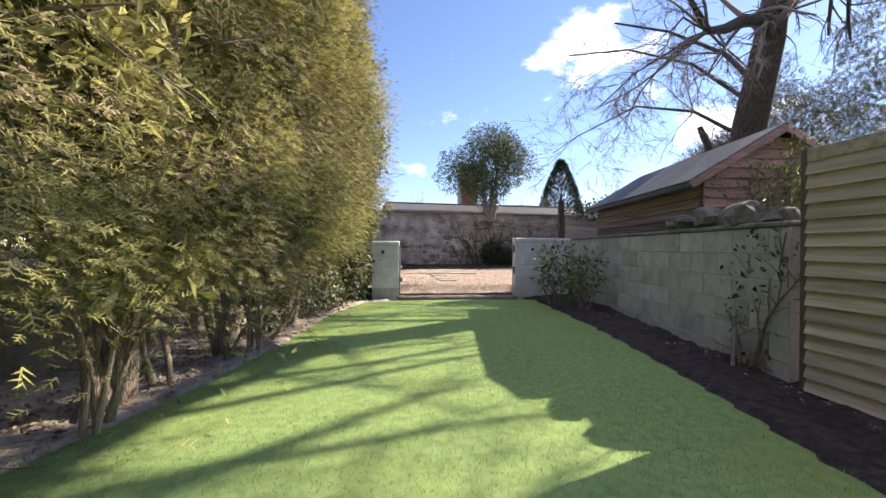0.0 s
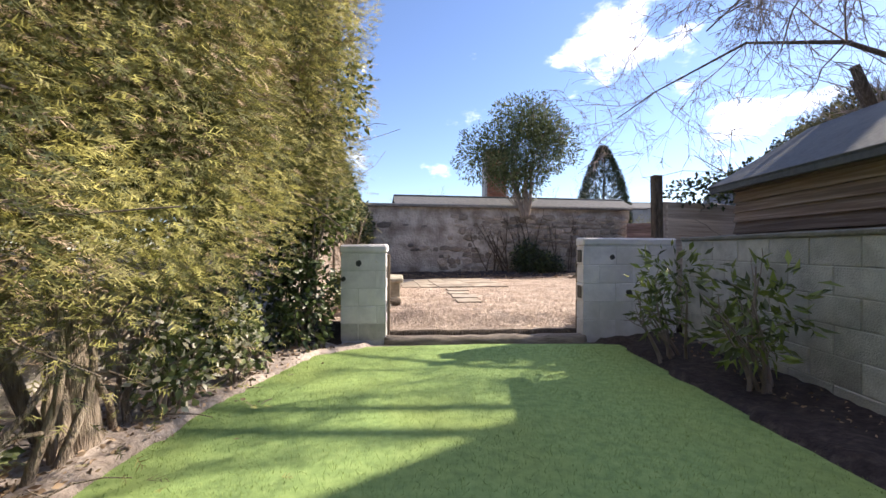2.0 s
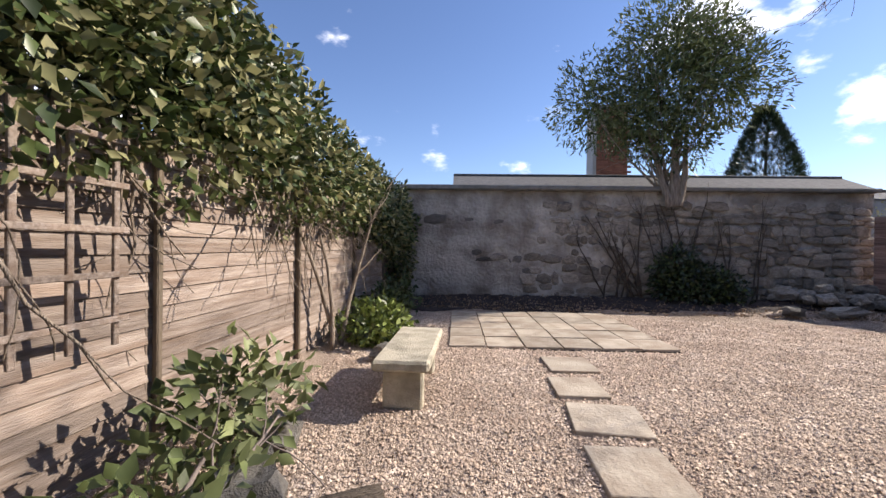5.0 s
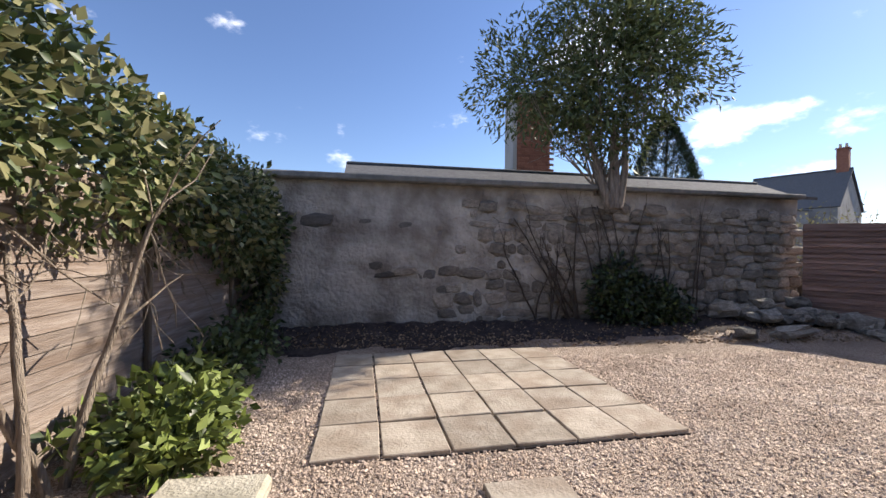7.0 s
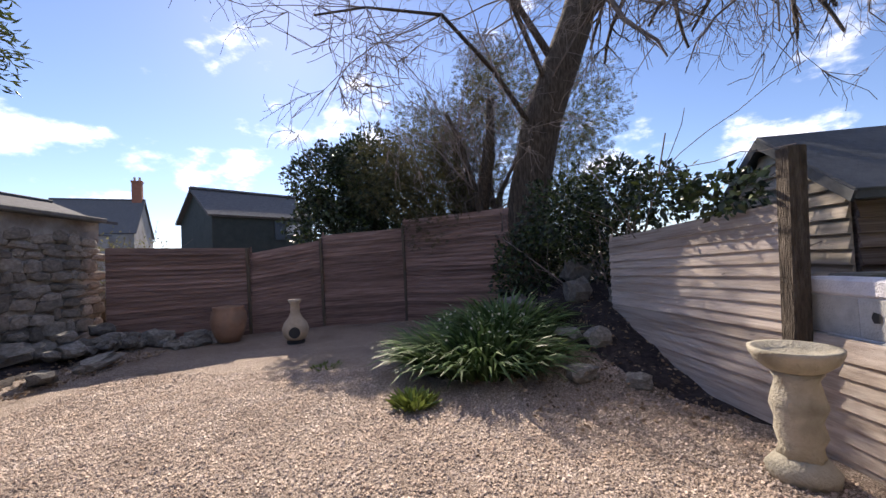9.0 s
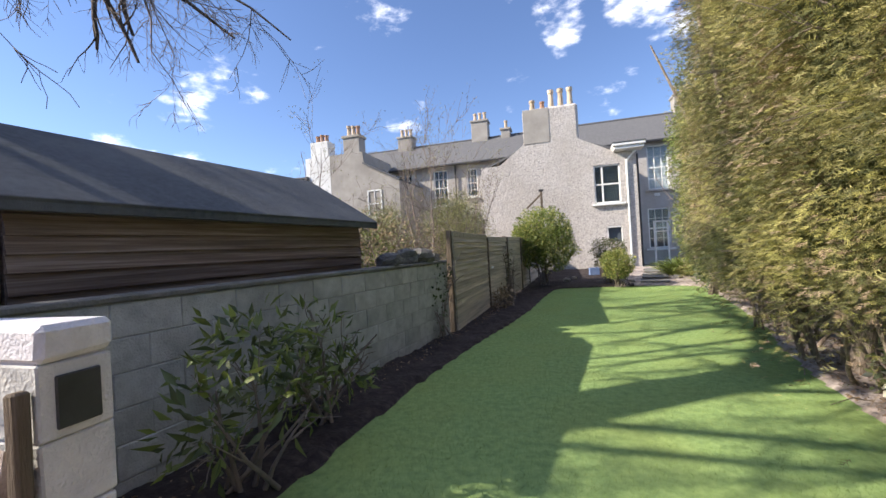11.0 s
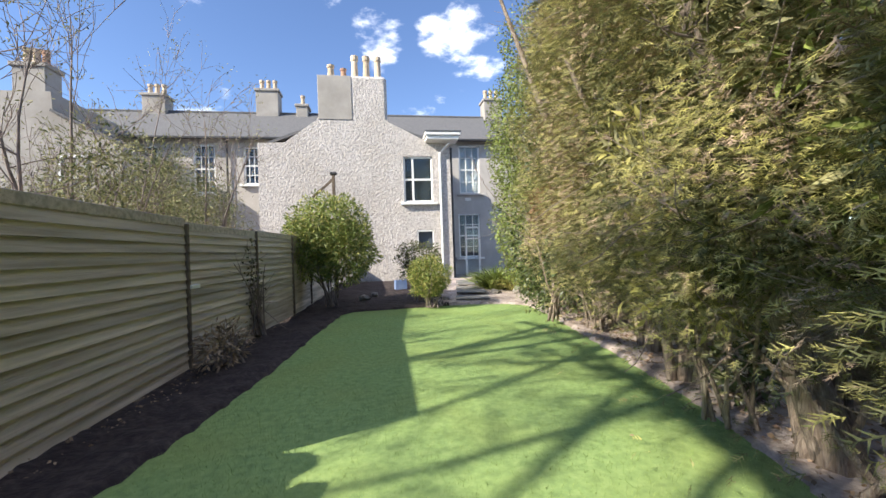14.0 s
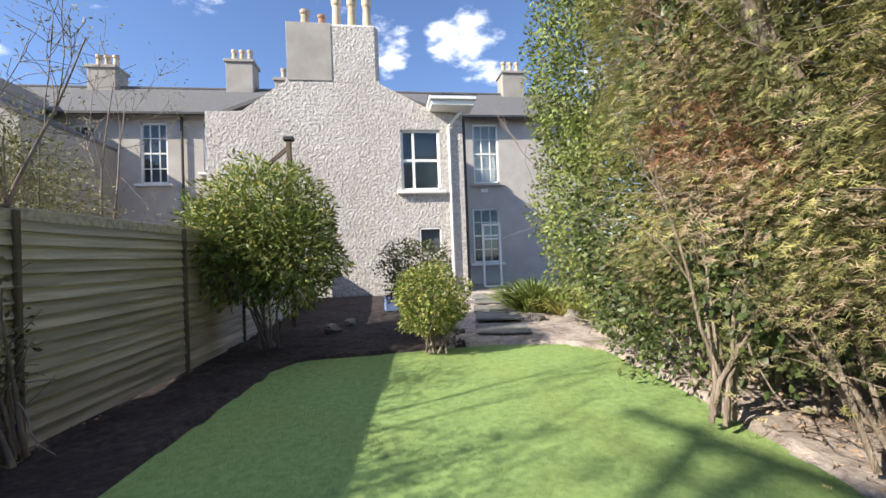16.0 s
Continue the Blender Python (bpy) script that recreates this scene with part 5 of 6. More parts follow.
def shed_side(sign, mat):
    side = part("wall", boxes(((sign * 0.92, 0, 0.98), (0.05, 3.55, 1.9))), mat, shed)
    meshes = [board_mesh("board", mat, 0.14) for _ in range(2)]
    for k in range(15):
        put("board", meshes[k % 2], side, pose(sign * 0.955, 0, 0.15 + 0.125 * k, 0, random.uniform(-0.3, 0.3), 90 if sign < 0 else -90) @ pose(0, 0, 0, 4) @ Matrix.Diagonal((3.55, 1, 1, 1)))


shed_side(-1, M["shed_board"])
shed_side(1, M["shed_board"])
for sy in (-1, 1):
    bm = bmesh.new()
    vs = [bm.verts.new((x, sy * 1.77, z)) for x, z in ((-0.93, 0.05), (0.93, 0.05), (0.93, 1.95), (0, 2.52), (-0.93, 1.95))]
    bm.faces.new(vs)
    r = bmesh.ops.extrude_face_region(bm, geom=bm.faces[:])
    bmesh.ops.translate(bm, verts=[g for g in r["geom"] if isinstance(g, bmesh.types.BMVert)], vec=(0, -sy * 0.05, 0))
    bmesh.ops.recalc_face_normals(bm, faces=bm.faces)
    clad = M["red_board"] if sy < 0 else M["grey_board"]
    end = part("gable", bm, clad, shed)
    meshes = [board_mesh("board", clad, 0.14) for _ in range(2)]
    for k in range(19):
        z = 0.15 + 0.125 * k
        w = 1.88 if z < 1.95 else max(0.12, 1.88 * (2.56 - z) / 0.62)
        put("board", meshes[k % 2], end, pose(0, sy * 1.8, z, 0, 0, 180 if sy < 0 else 0) @ pose(0, 0, 0, 4) @ Matrix.Diagonal((w, 1, 1, 1)))
door = part("door", boxes(*[((-0.33 + 0.11 * k, -1.84, 1.05), (0.104, 0.03, 1.75)) for k in range(7)], bevel=0.006), M["red_board"], shed, "faded pink-red plank door")
part("ledge", boxes(((0, -1.86, 1.72), (0.74, 0.02, 0.09)), bevel=0.004), M["red_board"], door)
for sx in (-1, 1):
    bm = bmesh.new()
    slope = math.degrees(math.atan2(ZR - ZE, W2))
    box(bm, (sx * W2 / 2, 0, (ZR + ZE) / 2), (math.hypot(W2, ZR - ZE) + 0.03, 2 * L2, 0.035), ry=sx * slope, bevel=0.006)
    part("roof", bm, M["felt"], shed, "worn grey mineral felt")
    part("fascia", boxes(((sx * (W2 - 0.01), 0, ZE - 0.03), (0.035, 2 * L2, 0.09)), bevel=0.006), M["felt"], shed)
for sy in (-1, 1):
    for sx in (-1, 1):
        bm = box(bmesh.new(), (sx * W2 / 2, sy * L2, (ZR + ZE) / 2 - 0.05), (math.hypot(W2, ZR - ZE), 0.025, 0.09), ry=sx * slope)
        part("bargeboard", bm, M["red_board"] if sy < 0 else M["felt"], shed)

# ---- beyond the yard ----
garage = thing("garage", "low outbuilding with a shallow corrugated roof behind the stone wall", "outbuilding", -0.2, 18.0, 0, bw_rz)
part("wall", boxes(((4.6, 2.4, 1.3), (9.4, 3.4, 2.6))), M["old_render"], garage)
roof = bmesh.new()
box(roof, (4.7, 0.4, 2.93), (9.4, 1.0, 0.05), rx=24)
box(roof, (4.7, 2.2, 3.08), (9.4, 2.8, 0.05), rx=-2)
box(roof, (4.9, -0.12, 2.7), (9.8, 0.2, 0.06), rx=10)
part("roof", roof, M["slate"], garage, "dark sheet roof")
part("ridge", boxes(((4.7, 0.86, 3.15), (9.4, 0.2, 0.06)), bevel=0.015), M["felt"], garage)
bc = thing("brick_chimney", "square red brick chimney with a rendered side", "chimney", 3.95, 21.3, 0)
body = part("shaft", boxes(((0.12, 0, 2.7), (0.85, 0.8, 5.4)), bevel=0.01), M["brick"], bc)
part("rendered_side", boxes(((-0.36, 0, 2.68), (0.1, 0.84, 5.36)), bevel=0.01), M["smooth_render"], bc)
course = block_mesh("brick", 0.205, 0.02, 0.06, M["brick"], 9)
for c in range(30):
    for k in range(4):
        put("brick", course, body, pose(-0.2 + 0.215 * k + (0.1 if c % 2 else 0), -0.405, 3.2 + 0.072 * c))
part("cap", boxes(((0.08, 0, 5.44), (1.0, 0.95, 0.1)), bevel=0.02), M["coping"], bc)

con = thing("conifer", "dark clipped cone-shaped conifer beyond the wall", "tree", 11.6, 26.8, 0)
tubes("trunk", [limb((0, 0, 0), (0, 0, 1), 6.4, 0.14, 0.03, 6, 0.03)], M["bark"], con, 7)
n = 8000
z = 1.2 + 5.9 * rng.random(n) ** 1.2
a = rng.uniform(0, 6.283, n)
q = np.clip(1.5 * (1 - ((z - 1.2) / 5.95) ** 2.4), 0.03, 2) * (0.85 + 0.2 * rng.random(n))
scatter("foliage", np.stack([q * np.cos(a), q * np.sin(a), z], -1), np.stack([np.cos(a), np.sin(a), 0.9 + 0 * a], -1) + rng.normal(scale=0.3, size=(n, 3)), rng.uniform(0.2, 0.36, n), SPRAY, M["dark_leaf"], con)


def far_tree(x, y, h, seed, label):
    t = thing("bare_tree", label, "tree", x, y, 0)
    lines = []
    for k in range(4):
        lines += branching(limb((0, 0, -0.3), (rng.normal() * 0.3, rng.normal() * 0.3, 1), h * 0.8, 0.12, 0.02, 7, 0.15), 3, 6, 0.45, 0.5, 0.12, 0.25, 0.25, 0.5)
    tubes("branchwork", lines, M["twig"], t, 3)


far_tree(12.5, 37.0, 7.5, 1, "hazy bare tree far beyond the wall")
far_tree(2.0, 34.0, 5.0, 2, "small bare tree far beyond the wall")
leafy("garden_shrub", "yellow-flowering shrub beyond the wall", "shrub", -1.4, 30.0, 0, [(0, 0, 2.2, 1.4, 1.4, 1.5), (1, 0, 2.6, 1.0, 1.0, 1.2)], 2500, 0.2, M["cypress_tip"], seed=31, stems=4)


def cottage(name, label, x, y, rz, w, d, eave, ridge, mat, roof_mat, chimneys=(), windows=()):
    """A gabled house: ridge along its local x."""
    h = thing(name, label, "house", x, y, 0, rz)
    bm = bmesh.new()
    prof = [(-d / 2, 0), (d / 2, 0), (d / 2, eave), (0, ridge - 0.1), (-d / 2, eave)]
    a = [bm.verts.new((-w / 2, py, pz)) for py, pz in prof]
    b = [bm.verts.new((w / 2, py, pz)) for py, pz in prof]
    bm.faces.new(a)
    bm.faces.new(b[::-1])
    for k in range(5):
        bm.faces.new((a[k], b[k], b[(k + 1) % 5], a[(k + 1) % 5]))
    bmesh.ops.recalc_face_normals(bm, faces=bm.faces)
    part("wall", bm, mat, h)
    for s in (-1, 1):
        sl = math.degrees(math.atan2(ridge - eave, d / 2))
        part("roof", box(bmesh.new(), (0, s * d / 4, (ridge + eave) / 2), (w + 0.3, math.hypot(d / 2, ridge - eave) + 0.25, 0.08), rx=-s * sl), roof_mat, h)
    for cx, top in chimneys:
        c = part("chimney", boxes(((cx, 0, (ridge + top) / 2 - 0.4), (0.7, 0.6, top - ridge + 0.8)), ((cx, 0, top), (0.82, 0.72, 0.12)), bevel=0.015), M["brick"], h)
        for k in (-0.18, 0.18):
            part("pot", lathe([(0.1, 0), (0.08, 0.3), (0.1, 0.34)], 10), M["pot_pale"], c).matrix_basis = pose(cx + k, 0, top + 0.05)
    for wx, wz, ww, wh in windows:
        win = part("window", boxes(((wx, -d / 2 - 0.02, wz), (ww, 0.06, wh)), bevel=0.01), M["white_paint"], h)
        for sx in (-1, 1):
            part("pane", boxes(((wx + sx * ww * 0.23, -d / 2 - 0.055, wz), (ww * 0.38, 0.01, wh * 0.84))), M["unlit_interior"], win)
    return h


cottage("stone_house", "distant stone house with a slate roof and brick chimney", 33, 41, -62, 6, 6.5, 5.0, 8.0, M["grey_render"], M["slate"], [(2.6, 9.6)])
cottage("low_building", "long low grey building beyond the gardens", 19, 40, 0, 22, 5, 4.7, 5.4, M["grey_render"], M["slate"])
cabin = cottage("garden_cabin", "dark green timber garden cabin with a grey roof", 16.2, 19.4, -38, 3.6, 3.0, 3.45, 4.45, M["dark_green"], M["slate"])
# Flat panels: the veranda's shade and the window's light are in their colours.
part("opening", boxes(((0.95, -1.52, 2.95), (1.3, 0.06, 0.7)), bevel=0.01), M["unlit_interior"], cabin, "flat dark panel for the shade in the open veranda")
part("window", boxes(((1.0, -1.56, 3.0), (0.55, 0.03, 0.4)), bevel=0.005), M["curtain"], cabin, "pale window with its light in the colour")
leafy("garden_shrub", "leafless pale brambles behind the wall end", "shrub", 9.3, 18.9, 0.2, [(0, 0, 1.6, 0.9, 0.6, 0.8), (0.8, -0.3, 1.7, 0.7, 0.5, 0.6)], 800, 0.06, M["pale_leaf"], seed=33, stems=48, stem_mat="pale_bark")


# ---- the house and its terrace ----
def wall_with_holes(x0, x1, z0, z1, holes, y, thick, name, mat, parent, top=None):
    """A wall facing +y with openings through it, built of upright and level strips."""
    bm = bmesh.new()
    xs = sorted({x0, x1, *[h[0] for h in holes], *[h[1] for h in holes]})
    for a, b in zip(xs, xs[1:]):
        cuts = sorted((h[2], h[3]) for h in holes if h[0] <= a + 1e-6 and h[1] >= b - 1e-6)
        z = z0
        for lo, hi in cuts + [(z1, z1)]:
            if lo - z > 1e-4:
                box(bm, ((a + b) / 2, y - thick / 2, (z + lo) / 2), (b - a, thick, lo - z))
            z = hi
    bmesh.ops.remove_doubles(bm, verts=bm.verts, dist=1e-4)
    return part(name, bm, mat, parent)


def sash(parent, x0, x1, z0, z1, y, bars_x, bars_z, curtain=False, name="window", label=""):
    """A white window set in an opening: frame, bars, panes, sill, and a sheet behind: a curtain, or the room's darkness
    in its colour.
    """
    w, h = x1 - x0, z1 - z0
    cx, cz = (x0 + x1) / 2, (z0 + z1) / 2
    win = part(name, boxes(((x0 + 0.035, y, cz), (0.07, 0.09, h)), ((x1 - 0.035, y, cz), (0.07, 0.09, h)), ((cx, y, z0 + 0.04), (w, 0.09, 0.08)), ((cx, y, z1 - 0.035), (w, 0.09, 0.07)), bevel=0.006), M["white_paint"], parent, label)
    for f, t in bars_x:
        part("glazing_bar", boxes(((x0 + w * f, y, cz), (t, 0.06, h - 0.1)), bevel=0.004), M["white_paint"], win)
    for f, t in bars_z:
        part("glazing_bar", boxes(((cx, y + 0.004, z0 + h * f), (w - 0.1, 0.06, t)), bevel=0.004), M["white_paint"], win)
    pane = part("pane", boxes(((cx, y - 0.02, cz), (w - 0.08, 0.008, h - 0.08))), M["glass"], win)
    pane.visible_shadow = False
    part("room", boxes(((cx, y - 0.3, cz), (w + 0.1, 0.04, h + 0.1))), M["curtain"] if curtain else M["unlit_interior"], win)
    part("sill", boxes(((cx, y + 0.12, z0 - 0.06), (w + 0.3, 0.28, 0.1)), bevel=0.012), M["white_paint"] if not curtain else M["smooth_render"], win)
    return win


def pot_row(parent, items):
    for x, y, z, r, h, mat in items:
        part("chimney_pot", lathe([(r, 0), (r * 0.95, h * 0.1), (r * 0.78, h * 0.75), (r, h * 0.82), (r * 1.02, h), (r * 0.7, h)], 14), M[mat], parent, smooth=False).matrix_basis = pose(x, y, z)


HY, MY = -11.5, -15.5
house = thing("terraced_house", "pebbledashed terraced house with a rear wing and tall chimney", "house", 0, 0, 0)
wing_holes = [(-1.58, -0.38, 3.34, 5.22), (-1.54, -0.85, 1.45, 2.2)]
wing = wall_with_holes(-2.32, 5.2, -0.3, 5.72, wing_holes, HY, 0.3, "wing_wall", M["pebbledash"], house)
gable = bmesh.new()
prof = [(5.2, 5.72), (4.2, 5.75), (2.93, 6.68), (2.93, 6.75), (0.2, 6.7), (0.2, 6.62), (-0.5, 6.28), (-1.3, 5.86), (-2.32, 5.72)]
f = [gable.verts.new((x, HY, z)) for x, z in prof]
k = [gable.verts.new((x, HY - 0.3, z)) for x, z in prof]
gable.faces.new(f)
gable.faces.new(k[::-1])
for i in range(len(prof)):
    j = (i + 1) % len(prof)
    gable.faces.new((f[i], k[i], k[j], f[j]))
bmesh.ops.recalc_face_normals(gable, faces=gable.faces)
part("gable", gable, M["pebbledash"], house)
part("wing_side", boxes(((-2.17, -13.5, 2.7), (0.3, 3.4, 6.0))), M["pebbledash"], house)
part("wing_side", boxes(((5.05, -13.5, 2.7), (0.3, 3.4, 6.0))), M["pebbledash"], house)
for x0, z0, x1, z1 in ((0.2, 6.64, -2.4, 5.75), (2.9, 6.64, 5.3, 5.7)):
    sl = math.degrees(math.atan2(z1 - z0, x1 - x0))
    part("wing_roof", box(bmesh.new(), ((x0 + x1) / 2, -13.75, (z0 + z1) / 2 - 0.06), (math.hypot(x1 - x0, z1 - z0), 3.9, 0.1), ry=-sl), M["slate"], house)
stack = bmesh.new()
box(stack, (1.55, HY - 0.42, 7.5), (2.72, 0.85, 1.95), bevel=0.12)
main_stack = part("chimney", stack, M["pebbledash"], house, "broad pebbledashed chimney stack")
part("cement_face", boxes(((2.24, HY + 0.012, 7.55), (1.3, 0.03, 1.75)), bevel=0.01), M["grey_render"], main_stack, "smooth grey cement patch")
pot_row(main_stack, [(2.4, HY - 0.4, 8.45, 0.15, 0.55, "pot_pale"), (1.9, HY - 0.4, 8.45, 0.13, 0.42, "terracotta"), (1.45, HY - 0.4, 8.45, 0.15, 0.95, "pot_pale"), (0.98, HY - 0.4, 8.45, 0.15, 0.95, "pot_pale"), (0.52, HY - 0.4, 8.45, 0.15, 0.95, "pot_pale")])
sash(house, -1.58, -0.38, 3.34, 5.22, HY - 0.1, [(0.68, 0.08)], [(0.5, 0.08)], label="white two-light casement window")
# Sheet behind the small opening, with the room's darkness in its colour.
part("small_window", boxes(((-1.19, HY - 0.2, 1.83), (0.8, 0.05, 0.8))), M["unlit_interior"], house, "small window opening with its unlit dark in the colour")
part("small_window_frame", boxes(((-1.19, HY - 0.05, 2.17), (0.69, 0.08, 0.06)), ((-1.52, HY - 0.05, 1.83), (0.05, 0.08, 0.75)), ((-0.88, HY - 0.05, 1.83), (0.05, 0.08, 0.75))), M["white_paint"], house)
part("eaves_box", boxes(((-1.95, HY + 0.2, 5.86), (1.3, 0.75, 0.16)), ((-1.95, HY + 0.2, 6.0), (1.42, 0.9, 0.14)), bevel=0.02), M["white_paint"], house, "white boxed eaves")
part("eaves_flashing", boxes(((-1.95, HY + 0.2, 6.09), (1.46, 0.94, 0.06)), bevel=0.01), M["felt"], house)
pipe = [lines_of([((-2.25, HY + 0.35, 5.7), 0.045), ((-2.0, HY + 0.15, 5.45), 0.045), ((-1.88, HY + 0.07, 5.3), 0.045), ((-1.88, HY + 0.07, 0.2), 0.045)])]
tubes("downpipe", pipe, M["white_paint"], house, 10, "white plastic downpipe")
tubes("downpipe", [lines_of([((-2.38, HY - 0.1, 5.6), 0.05), ((-2.38, HY - 0.1, 0.2), 0.05)])], M["dark_paint_and_shade"], house, 8, "dark iron downpipe")
# main block
main_holes = [(-4.63, -3.54, 4.24, 6.73), (-4.55, -3.42, 0.95, 3.2), (8.15, 9.1, 4.4, 6.7), (6.2, 6.9, 4.8, 6.6), (10.6, 11.4, 4.5, 6.6)]
main = wall_with_holes(-9.0, 17.0, -0.3, 7.05, main_holes, MY, 0.3, "main_wall", M["smooth_render"], house)
sash(house, -4.63, -3.54, 4.24, 6.73, MY - 0.08, [(0.33, 0.035), (0.66, 0.035)], [(0.5, 0.07), (0.25, 0.03), (0.75, 0.03)], True, label="white sash window with net curtain")
sash(house, -4.55, -3.42, 0.95, 3.2, MY - 0.08, [(0.33, 0.035), (0.66, 0.035)], [(0.5, 0.07), (0.25, 0.03), (0.75, 0.03)], label="white sash window with an unlit room coloured in behind")
for x0, x1, z0, z1 in ((8.15, 9.1, 4.4, 6.7), (6.2, 6.9, 4.8, 6.6), (10.6, 11.4, 4.5, 6.6)):
    sash(house, x0, x1, z0, z1, MY - 0.08, [(0.33, 0.03), (0.66, 0.03)], [(0.5, 0.06), (0.25, 0.03), (0.75, 0.03)], label="white multi-pane sash window")
for s, (y0, z0, y1, z1) in enumerate(((MY + 0.35, 6.95, -18.6, 9.2), (-21.7, 6.95, -18.6, 9.2))):
    sl = math.degrees(math.atan2(z1 - z0, y1 - y0))
    ro = box(bmesh.new(), (4.0, (y0 + y1) / 2, (z0 + z1) / 2), (27.0, math.hypot(y1 - y0, z1 - z0), 0.1), rx=sl)
    part("roof", ro, M["slate"], house, "plain grey slate roof")
part("ridge", boxes(((4.0, -18.6, 9.24), (27, 0.25, 0.12)), bevel=0.03), M["slate"], house)
part("gutter", boxes(((4.0, MY + 0.4, 6.92), (27, 0.12, 0.11)), bevel=0.02), M["dark_paint_and_shade"], house)
part("end_wall", boxes(((17.1, -18.6, 4.0), (0.3, 6.2, 8.6))), M["white_render"], house)
part("end_wall", boxes(((-9.1, -18.6, 3.5), (0.3, 6.2, 7.6))), M["smooth_render"], house)
for x, top, w, pots in ((6.4, 10.4, 1.15, 3), (4.6, 9.6, 0.6, 1), (-6.3, 10.2, 1.1, 3), (12.0, 10.0, 1.1, 3)):
    c = part("chimney", boxes(((x, -18.6, (8.4 + top) / 2), (w, 0.9, top - 8.4)), ((x, -18.6, top), (w + 0.14, 1.04, 0.14)), bevel=0.02), M["grey_render"], house, "grey rendered chimney")
    pot_row(c, [(x + 0.34 * (k - (pots - 1) / 2), -18.6, top + 0.05, 0.13, 0.62, "pot_pale") for k in range(pots)])
tubes("downpipe", [lines_of([((7.6, MY + 0.1, 6.9), 0.05), ((7.6, MY + 0.1, 0), 0.05)])], M["dark_paint_and_shade"], house, 8)
part("vent", boxes(((-3.95, MY + 0.03, 3.95), (0.3, 0.06, 0.16)), bevel=0.01), M["white_paint"], house)
part("meter_box", boxes(((-2.6, MY + 0.1, 5.2), (0.25, 0.2, 0.3)), bevel=0.02), M["white_paint"], house)
# open glazed door at the back
gd = part("glazed_door", boxes(((-3.28, -13.3, 1.2), (0.08, 0.06, 2.35)), ((-3.9, -13.3, 1.2), (0.08, 0.06, 2.35)), ((-3.59, -13.3, 2.36), (0.7, 0.06, 0.08)), ((-3.59, -13.3, 0.1), (0.7, 0.06, 0.16)), ((-3.59, -13.3, 1.85), (0.6, 0.05, 0.05)), bevel=0.005), M["white_paint"], house, "white glazed back door standing open")
pn = part("pane", boxes(((-3.59, -13.3, 1.2), (0.56, 0.01, 2.1))), M["glass"], gd)
pn.visible_shadow = False

# neighbouring wings along the terrace
nb = thing("neighbour_wing", "grey rendered rear wing with a broad stepped chimney", "house", 12.6, HY - 2.0, 0)
bm = bmesh.new()
prof = [(1.65, -0.3), (1.65, 7.5), (-0.5, 7.5), (-0.55, 6.75), (-2.7, 5.6), (-2.7, -0.3)]
f = [bm.verts.new((x, 2.0, z)) for x, z in prof]
k = [bm.verts.new((x, -2.0, z)) for x, z in prof]
bm.faces.new(f)
bm.faces.new(k[::-1])
for i in range(6):
    j = (i + 1) % 6
    bm.faces.new((f[i], k[i], k[j], f[j]))
bmesh.ops.recalc_face_normals(bm, faces=bm.faces)
part("wall", bm, M["grey_render"], nb)
part("roof", box(bmesh.new(), (-1.62, 0, 6.23), (2.5, 4.2, 0.09), ry=-28.1), M["slate"], nb)
c = part("chimney", boxes(((0.25, 1.5, 8.0), (1.05, 0.8, 1.1)), ((0.25, 1.5, 8.5), (1.2, 0.92, 0.16)), bevel=0.02), M["grey_render"], nb)
pot_row(c, [(-0.05, 1.5, 8.55, 0.13, 0.62, "terracotta"), (0.25, 1.5, 8.55, 0.14, 0.66, "pot_pale"), (0.55, 1.5, 8.55, 0.14, 0.7, "pot_pale")])
sash(nb, -1.6, -0.7, 3.6, 5.2, 2.0, [(0.5, 0.04)], [(0.5, 0.05)])
nw = thing("neighbour_wing", "white painted rear wing with a white chimney", "house", 15.6, HY - 2.0, 0)
part("wall", boxes(((-0.5, 0, 3.6), (1.66, 4.0, 7.8)), ((1.6, 0, 3.0), (2.6, 4.0, 6.6))), M["white_render"], nw)
c = part("chimney", boxes(((-0.6, 1.5, 7.95), (1.2, 0.8, 1.0)), bevel=0.02), M["white_render"], nw)
pot_row(c, [(-0.9, 1.5, 8.45, 0.14, 0.45, "terracotta"), (-0.6, 1.5, 8.45, 0.14, 0.5, "terracotta"), (-0.3, 1.5, 8.45, 0.14, 0.45, "terracotta")])
part("roof", boxes(((1.6, 0, 6.35), (2.8, 4.2, 0.12)), bevel=0.02), M["slate"], nw)
sash(nw, -1.0, -0.4, 4.3, 5.5, 2.0, [(0.5, 0.04)], [(0.5, 0.05)])
tubes("downpipe", [lines_of([((0.2, 2.06, 6.4), 0.06), ((0.2, 2.06, 0), 0.06)])], M["dark_paint_and_shade"], nw, 8)

# ---- planting by the house and behind the fence ----
leafy("privet_bush", "big bright green rounded evergreen bush at the fence", "shrub", 1.95, -5.6, 0, [(0, 0, 2.0, 0.95, 0.95, 0.85), (-0.4, 0.2, 1.4, 0.75, 0.75, 0.8), (0.5, 0.1, 1.5, 0.7, 0.8, 0.8)], 17000, 0.11, M["bright_leaf"], LONG, stems=10, seed=51, mat2=M["cypress_tip"], share=0.2)
leafy("box_bush", "small rounded bright green clipped bush on bare twigs", "shrub", -0.45, -4.85, -0.05, [(0, 0, 0.82, 0.52, 0.5, 0.42), (0.02, 0, 0.55, 0.46, 0.45, 0.3)], 8000, 0.05, M["bright_leaf"], stems=14, seed=52, mat2=M["cypress_tip"], share=0.35)
